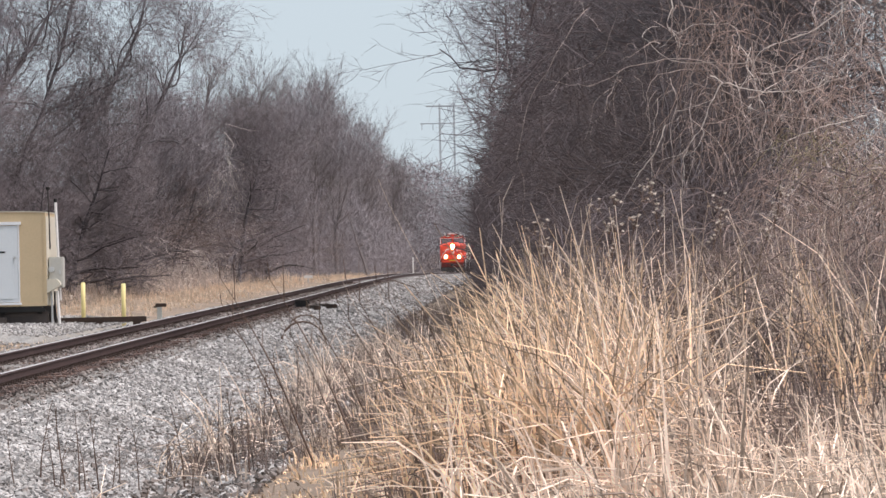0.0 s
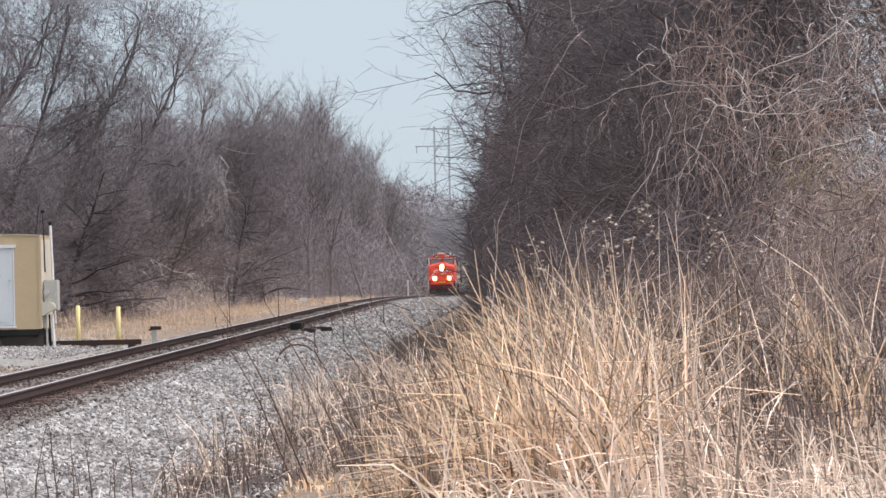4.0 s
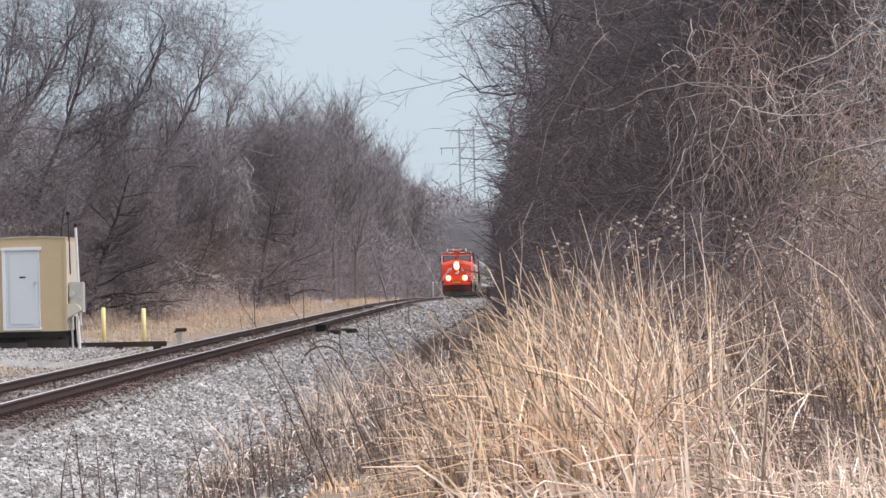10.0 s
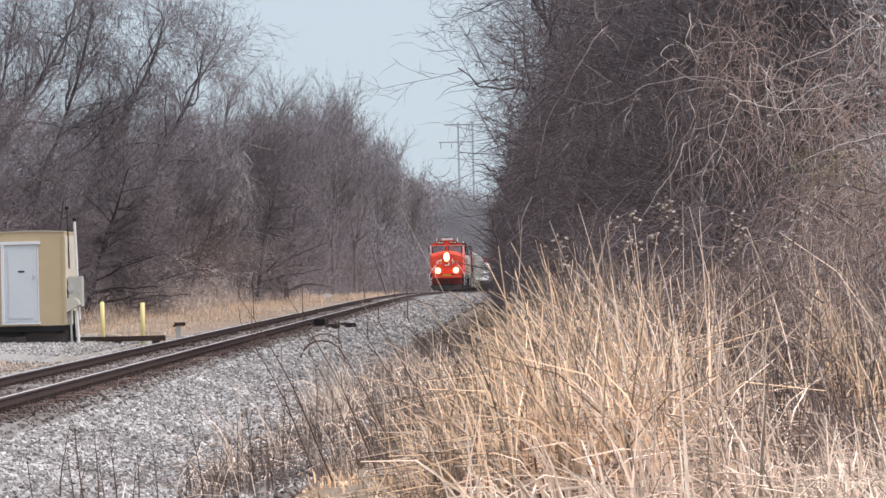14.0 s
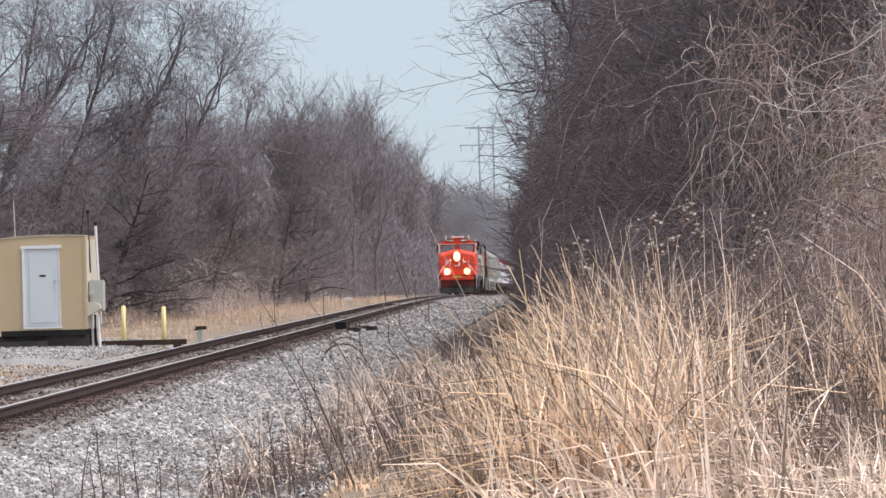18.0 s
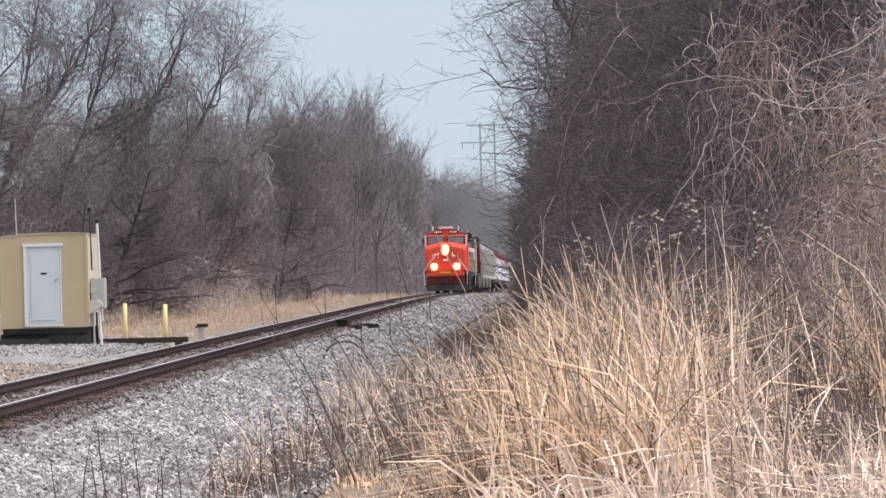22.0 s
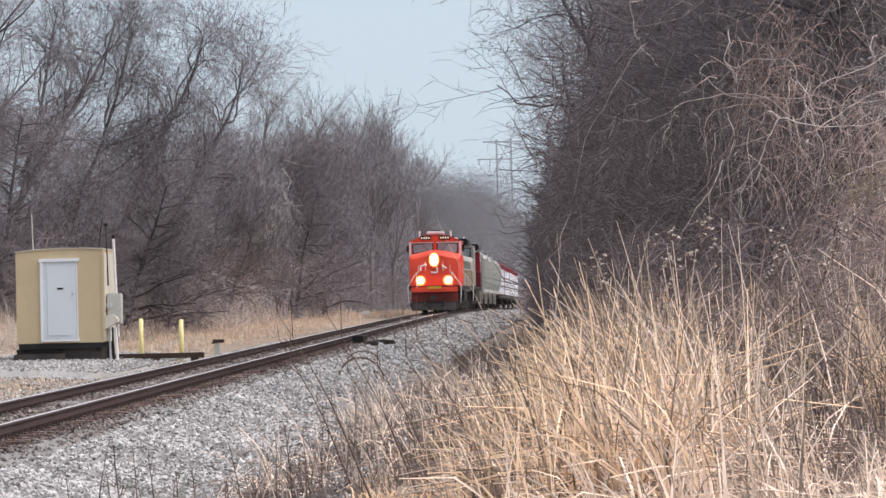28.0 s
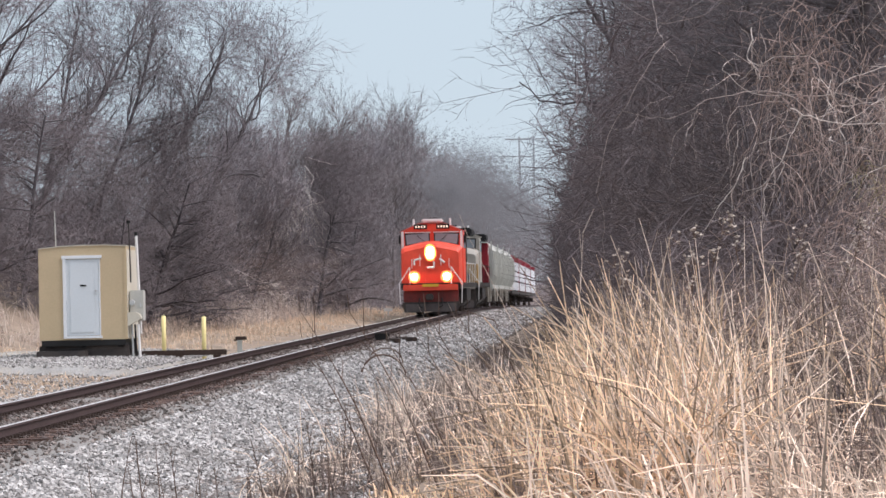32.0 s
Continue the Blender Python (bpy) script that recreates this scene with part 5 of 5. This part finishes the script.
hanging_bunch("vine_bunch", [(1412, 130, 112, 0.7, 2.2, 90), (1430, 40, 112, 0.8, 1.5, 30), (1560, 60, 112, 1.1, 1.8, 34), (1390, 330, 112, 0.6, 1.2, 26), (1500, 250, 112, 0.9, 1.5, 34), (1610, 250, 114, 0.9, 1.8, 90), (1560, 400, 116, 1.1, 1.4, 110), (1640, 430, 116, 0.9, 1.6, 110), (1680, 120, 112, 1.0, 2.0, 80)], 0.0055, M_VINERED, 63, "reddish-brown vines hanging in a loose bunch")
hanging_bunch("vine_bunch", [(1300, 100, 100, 0.9, 1.6, 9), (1350, 230, 100, 1.0, 1.8, 10), (1470, 180, 112, 1.6, 2.0, 22), (1580, 200, 112, 1.4, 2.0, 24), (1230, 200, 90, 1.2, 1.4, 8), (1640, 60, 112, 1.2, 1.6, 18)], 0.006, M_VINE, 64, "tan vines hanging in a loose bunch")


hanging_bunch("vine_bunch", [(1580, 430, 118, 1.3, 1.2, 70), (1680, 460, 118, 1.2, 1.3, 80), (1500, 480, 118, 1.2, 0.9, 45), (1640, 340, 118, 1.0, 1.2, 50)], 0.006, M_VINE, 67, "tan dry brambles matted over the wood edge")
hanging_bunch("vine_bunch", [(1595, 330, 114, 0.8, 1.1, 80), (1660, 380, 114, 0.6, 1.0, 50)], 0.0055, M_OLIVE, 66, "olive-brown dead vine leaves and stems")


def bare_limb(pts, r, material, label, reach=1.0):
    """One long bent limb through a few places (bearing, height, scale), with short side twigs."""
    rng = np.random.default_rng(int(pts[0][0]))
    p = np.array([at_px(*q) for q in pts])
    k = np.linspace(0, len(p) - 1, 6 * len(p))
    line = np.stack([np.interp(k, np.arange(len(p)), p[:, i]) for i in range(3)], 1)
    line[1:-1] = (line[:-2] + 2 * line[1:-1] + line[2:]) / 4
    line[1:-1] = (line[:-2] + 2 * line[1:-1] + line[2:]) / 4
    line += np.cumsum(rng.normal(size=line.shape) * 0.012, 0)
    n = len(line) - 1
    root = empty("bare_limb", label, "branch", "bare limbs at the wood edge")
    link_mesh("stem", *rod([(*line[i], *line[i + 1], r * (1 - 0.75 * i / n), r * (1 - 0.75 * (i + 1) / n)) for i in range(n)], 5), material, root, True)
    for i in range(3, n, 5 if reach < 2 else 2):
        out = []
        curve_segs(line[i], unit(unit(line[i + 1] - line[i]) + rng.normal(size=3) * 0.6), 7, reach * rng.uniform(0.06, 0.16), 0.02, 0.38, r * 0.4, rng, out)
        link_mesh("twig", *rod(out, 3), material, root)
    return root


vine_tangle("vine_tangle", 26, 9.6, 13.0, 60, 90, 1.0, 8.5, 0.005, M_VINE, 54, "thin tan vines on the dark wood edge", 14, 0.3, 0.08)
vine_tangle("vine_tangle", 400, -11.2, -7.6, 182, 200, 3.0, 8.4, 0.014, M_VINEPALE, 55, "pale vine-draped shrub on the bank", 10, 0.32, 0.16)


for pts in ([(1400, 205, 118), (1430, 222, 118), (1500, 236, 118), (1570, 232, 118), (1650, 205, 118)], [(1420, 215, 116), (1380, 300, 116), (1345, 350, 116), (1335, 420, 116)], [(1330, 60, 110), (1322, 110, 110), (1345, 130, 110), (1340, 170, 110)],
            [(1320, 290, 110), (1300, 340, 110), (1270, 380, 110), (1240, 450, 110)], [(1680, 280, 116), (1600, 300, 116), (1540, 320, 116), (1510, 380, 116)], [(1640, 90, 114), (1570, 130, 114), (1480, 160, 114), (1440, 230, 114)]):
    bare_limb(pts, 0.011, M_VINEPALE, "long pale bare vine looping from the trees")
bare_limb([(1440, 215, 112), (1400, 185, 112), (1330, 178, 112), (1250, 195, 112), (1180, 225, 112)], 0.010, M_VINE, "thin tan vine arching from the trees")
for pts in ([(1240, 160, 62), (1120, 150, 62), (1050, 110, 62), (990, 105, 62)], [(1210, 260, 62), (1095, 205, 62), (1010, 165, 62), (935, 180, 62)], [(1260, 60, 62), (1130, 60, 62), (1040, 25, 62), (960, 40, 62)], [(1330, 160, 70), (1200, 150, 70), (1080, 152, 70), (980, 150, 70)], [(1350, 20, 70), (1230, 10, 70), (1120, 30, 70), (1030, 20, 70)]):
    bare_limb(pts, 0.034, M_BARK, "long dark limb reaching out over the line", 2.6)
bare_limb([(794, 552, 20), (776, 492, 20), (755, 428, 20)], 0.11, M_BARKHAZE, "thin pale trunk leaning at the wood edge")
bare_limb([(845, 470, 16), (835, 430, 16), (818, 380, 16)], 0.10, M_BARKHAZE, "thin pale trunk leaning at the wood edge")
vine_tangle("bank_vines", 520, -12.0, -8.6, 158, 215, 0.2, 2.2, 0.012, M_VINEPALE, 56, "tan dead vines over the brush on the bank", 9, 0.28, 0.2)


def goldenrod(seed):
    rng = np.random.default_rng(seed)
    root = empty("dried_weed", "tall dried weed with pale fluffy seed heads", "weed", "dried weeds in the grass")
    out, heads, side = [], [], []
    p, d = np.array([0, 0, -0.05]), np.array([0, 0, 1.0])
    for i in range(8):
        d = unit(d + rng.normal(size=3) * 0.06)
        q = p + d * 0.27
        out.append((*p, *q, 0.007 * (1 - i * 0.08), 0.007 * (1 - (i + 1) * 0.08)))
        p = q
        if i > 5:
            for _ in range(6):
                e = unit(d + rng.normal(size=3) * 0.55)
                w = p + e * rng.uniform(0.04, 0.15)
                side.append((*p, *w, 0.004, 0.002))
                heads.append(w)
    heads.append(p)
    link_mesh("stem", *rod(out, 4), M_WEED, root)
    for row in side:
        link_mesh("side_stem", *tubes([row], 4), M_WEED, root)
    for h in heads:
        b = bmesh.new()
        bmesh.ops.create_icosphere(b, subdivisions=1, radius=0.009, matrix=Matrix.Translation(Vector(h)) @ Matrix.Diagonal((1.5, 1.5, 0.8, 1)))
        for vert in b.verts:
            vert.co += Vector(rng.normal(size=3) * 0.008)
        part("seed_head", b, M_SEED, root)
    return root


def settle(ob, d, y, turn=0.0, tilt=0.0, scale=1.0):
    ob.matrix_basis = pose(track_x(y) + d, y, ground_z(d, y), 0, tilt, turn)
    ob.scale = (scale,) * 3


weeds = [goldenrod(61), goldenrod(62)]
w_rng = random.Random(8)
for i, (u, y) in enumerate([(1155, 36), (1185, 37), (1228, 38), (1375, 34), (1330, 36), (1395, 35), (1130, 40), (1215, 35), (1450, 37), (1290, 39), (1350, 38)]):
    d = (u - 784) * y / 6000 - track_x(y)
    ob = weeds[i] if i < 2 else copy_thing(weeds[i % 2], Matrix())
    settle(ob, d, y, w_rng.uniform(0, 360), w_rng.uniform(-9, 9), w_rng.uniform(1.0, 1.18))


def stalk(seed, height, lean, r=0.008, material=None, label="thin dark leafless weed stalk", twigs=True):
    rng = np.random.default_rng(seed)
    root = empty("dead_stalk", label, "weed", "dead weed stalks")
    material = material or M_WEED
    out = []
    p, d = np.array([0, 0, -0.05]), unit(np.array([lean, 0, 1.0]))
    n = 8
    tw = []
    for i in range(n):
        d = unit(d + rng.normal(size=3) * 0.05 + np.array([lean * 0.04, 0, 0]))
        q = p + d * height / n
        out.append((*p, *q, r * (1 - i / n * 0.8), r * (1 - (i + 1) / n * 0.8)))
        p = q
        if i > (1 if twigs else 5):
            e = unit(d + rng.normal(size=3) * (0.6 if twigs else 0.35))
            tw.append((*p, *(p + e * height * rng.uniform(0.06, 0.2)), r * 0.5, r * 0.2))
    link_mesh("stem", *rod(out, 4), material, root)
    for row in tw:
        link_mesh("twig", *tubes([row], 3), material, root)
    return root


long_a, long_b, small_a, small_b = stalk(71, 1.8, -0.36, 0.011), stalk(72, 1.85, -0.34, 0.011), stalk(73, 0.55, 0.06, 0.008), stalk(74, 0.65, -0.12, 0.008)


def at_uv(ob, u, y, turn=0.0, scale=1.0):
    settle(ob, (u - 784) * y / 6000 - track_x(y), y, turn, 0, scale)


at_uv(long_a, 822, 33)
at_uv(long_b, 1008, 32.5)
for u, y, s in [(690, 36, 1.25), (735, 40, 0.9), (940, 36, 1.1), (660, 38, 1.1), (775, 35, 1.2), (860, 36, 1.0), (905, 33, 1.15)]:
    at_uv(copy_thing(long_a, Matrix()), u, y, w_rng.uniform(-20, 20), s)
pale_a = stalk(75, 2.75, -0.33, 0.0065, M_GRASSGREY, "long pale dead stalk leaning out of the grass", False)
at_uv(pale_a, 1018, 33)
for u, y, s in [(735, 36, 0.55), (770, 35, 0.6), (800, 34, 0.62), (830, 35, 0.5), (880, 33, 0.7), (700, 37, 0.5), (920, 34, 0.7), (955, 35, 0.6)]:
    at_uv(copy_thing(pale_a, Matrix()), u, y, w_rng.uniform(-25, 25), s)
pale_b = stalk(76, 2.7, 0.02, 0.009, M_GRASSGREY, "tall upright greyish dead stalk")
at_uv(pale_b, 1012, 38)
at_uv(small_a, 240, 36)
at_uv(small_b, 160, 35.5)
for u, y in [(230, 36.2), (250, 36.4), (285, 36.3), (330, 36.2), (460, 36.3), (495, 36.1), (345, 37.5), (380, 36.4), (205, 36.5), (275, 36), (310, 36), (425, 36), (440, 38), (470, 35), (475, 37), (520, 37), (550, 38), (600, 40), (575, 36), (640, 38), (655, 44), (690, 45), (720, 43), (615, 47), (640, 50), (585, 47)]:
    at_uv(copy_thing(w_rng.choice((small_a, small_b)), Matrix()), u, y, w_rng.uniform(0, 360), w_rng.uniform(0.9, 1.7))


# ---- by the track ----
PLACE = lambda d, y, turn=0.0, lift=0.0: pose(track_x(y) + d, y, ground_z(d, y) + lift, 0, 0, turn)
mach = empty("switch_machine", "low dark steel box on the ties beside the rail", "track box", m=PLACE(1.3, 110, 2.5, -0.02))
part("case", boxes(((0, 0, 0.16), (0.45, 0.8, 0.2), 0.03)), M_DARK, mach)
part("lid", boxes(((0, 0, 0.27), (0.5, 0.85, 0.03), 0.01)), M_PLOW, mach)
part("base_plate", boxes(((0, 0, 0.02), (0.8, 1.2, 0.04))), M_TIMBER, mach)
part("rod", pipe([(-0.3, 0, 0.12), (-0.62, 0, 0.12)], 0.03), M_RAIL, mach)
for i, (d, y, turn, ln) in enumerate([(1.75, 108.5, 12, 1.6), (1.9, 113.0, 24, 1.5)]):
    pl = empty("old_tie", "broken dark tie timber lying on the stones", "timber", "old timbers by the track", PLACE(d, y, turn, 0.03))
    part("timber", boxes(((0, 0, 0.05), (0.2, ln, 0.14), 0.02)), M_TIMBER, pl)
sign = empty("white_marker", "small white trackside marker box", "track marker", m=PLACE(-4.2, 200, 2.5))
part("post", boxes(((0, 0, 0.06), (0.06, 0.06, 0.3))), M_GALV, sign)
part("plate", boxes(((0, 0, 0.27), (0.5, 0.12, 0.18), 0.02)), M_WHITE, sign)
mp = empty("marker_post", "thin pale trackside post", "track marker", m=PLACE(-3.9, 380, 2.5))
part("post", one(cy, (0, 0, -0.1), (0, 0, 1.9), 0.07, 8), M_WHITE, mp)
part("cap", boxes(((0, 0, 1.93), (0.2, 0.05, 0.14))), M_WHITE, mp)
br = empty("fallen_branch", "bent dead branch arching over the stones", "branch", m=PLACE(3.1, 83, 0))
arc = [(*(np.array([0.55 * math.cos(math.pi * (1 - i / 10)), 0.04 * i, 0.62 * math.sin(math.pi * (1 - i / 10) * 0.96) - 0.03])),) for i in range(11)]
part_segs = [(*arc[i], *arc[i + 1], 0.034 - 0.002 * i, 0.032 - 0.002 * i) for i in range(10)]
link_mesh("stem", *rod(part_segs, 6), M_WEED, br)
br2 = copy_thing(br, PLACE(2.6, 93, 30))
tagged(br2, "bent dead branch lying beside the track box")
br2.scale = (1.1, 0.8, 0.7)

# ---- the far power line ----
py = empty("transmission_tower", "steel power line tower beyond the trees, haze in its pale grey", "power tower", m=pose(18.5, 800, 1.5))
for x in (0.0, 3.4):
    part("leg", boxes(((x, 0, 20), (0.42, 0.42, 40))), M_PYLON, py)
part("cross_arm", boxes(((1.5, 0, 39.4), (9.5, 0.3, 0.32))), M_PYLON, py)
part("cross_arm", boxes(((-0.4, 0, 35.3), (8.5, 0.3, 0.28))), M_PYLON, py)
for k in range(5):
    part("brace", pipe([(0, 0, 10 + 6 * k), (3.4, 0, 16 + 6 * k)], 0.10, 5), M_PYLON, py)
    part("brace", pipe([(3.4, 0, 10 + 6 * k), (0, 0, 16 + 6 * k)], 0.10, 5), M_PYLON, py)
for x in (-4.2, -1.6, 2.0, 5.4):
    part("insulator", pipe([(x, 0, 35.2 if x < 0 else 39.3), (x, 0, 33.8 if x < 0 else 37.9)], 0.12, 6), M_PYLON, py)


# ---- ties, plates and spikes ----
tie_mesh = bpy.data.meshes.new("tie")
tb = boxes(((0, 0, -0.09), (2.62, 0.23, 0.18), 0.012))
tb.to_mesh(tie_mesh)
tb.free()
tie_mesh.materials.append(M_TIE)
t_rng = random.Random(4)
for i in range(296):
    y = 31 + i * 0.508
    tie = new("tie", tie_mesh)
    tie.parent = track
    tie.matrix_basis = pose(track_x(y) + t_rng.uniform(-0.07, 0.10), y, rail_z(y) - 0.182 + t_rng.uniform(-0.012, 0.012), t_rng.uniform(-1, 1), t_rng.uniform(-0.6, 0.6), t_rng.uniform(-1.2, 1.2) - 2.67)
PLV, PLF = [], []
CUBE = [(-1, -1, -1), (1, -1, -1), (1, 1, -1), (-1, 1, -1), (-1, -1, 1), (1, -1, 1), (1, 1, 1), (-1, 1, 1)]
CUBEF = [(0, 1, 2, 3), (4, 7, 6, 5), (0, 4, 5, 1), (1, 5, 6, 2), (2, 6, 7, 3), (3, 7, 4, 0)]
for i in range(296):
    y = 31 + i * 0.508
    for rx in (-0.7525, 0.7525):
        for ox, oy, sx, sy, sz, oz in ((0, 0, 0.18, 0.09, 0.01, -0.172), (0.105, -0.05, 0.022, 0.018, 0.03, -0.150), (0.105, 0.05, 0.022, 0.018, 0.03, -0.150), (0.06, 0.15, 0.05, 0.022, 0.035, -0.168), (0.06, -0.15, 0.05, 0.022, 0.035, -0.168)):
            k = len(PLV)
            PLV += [(track_x(y) + rx + ox + sx * a, y + oy + sy * b, rail_z(y) + oz + sz * c) for a, b, c in CUBE]
            PLF += [tuple(k + q for q in f) for f in CUBEF]
tagged(link_mesh("tie_plates", PLV, PLF, M_PLATE, track), kind="stuff")
motions()
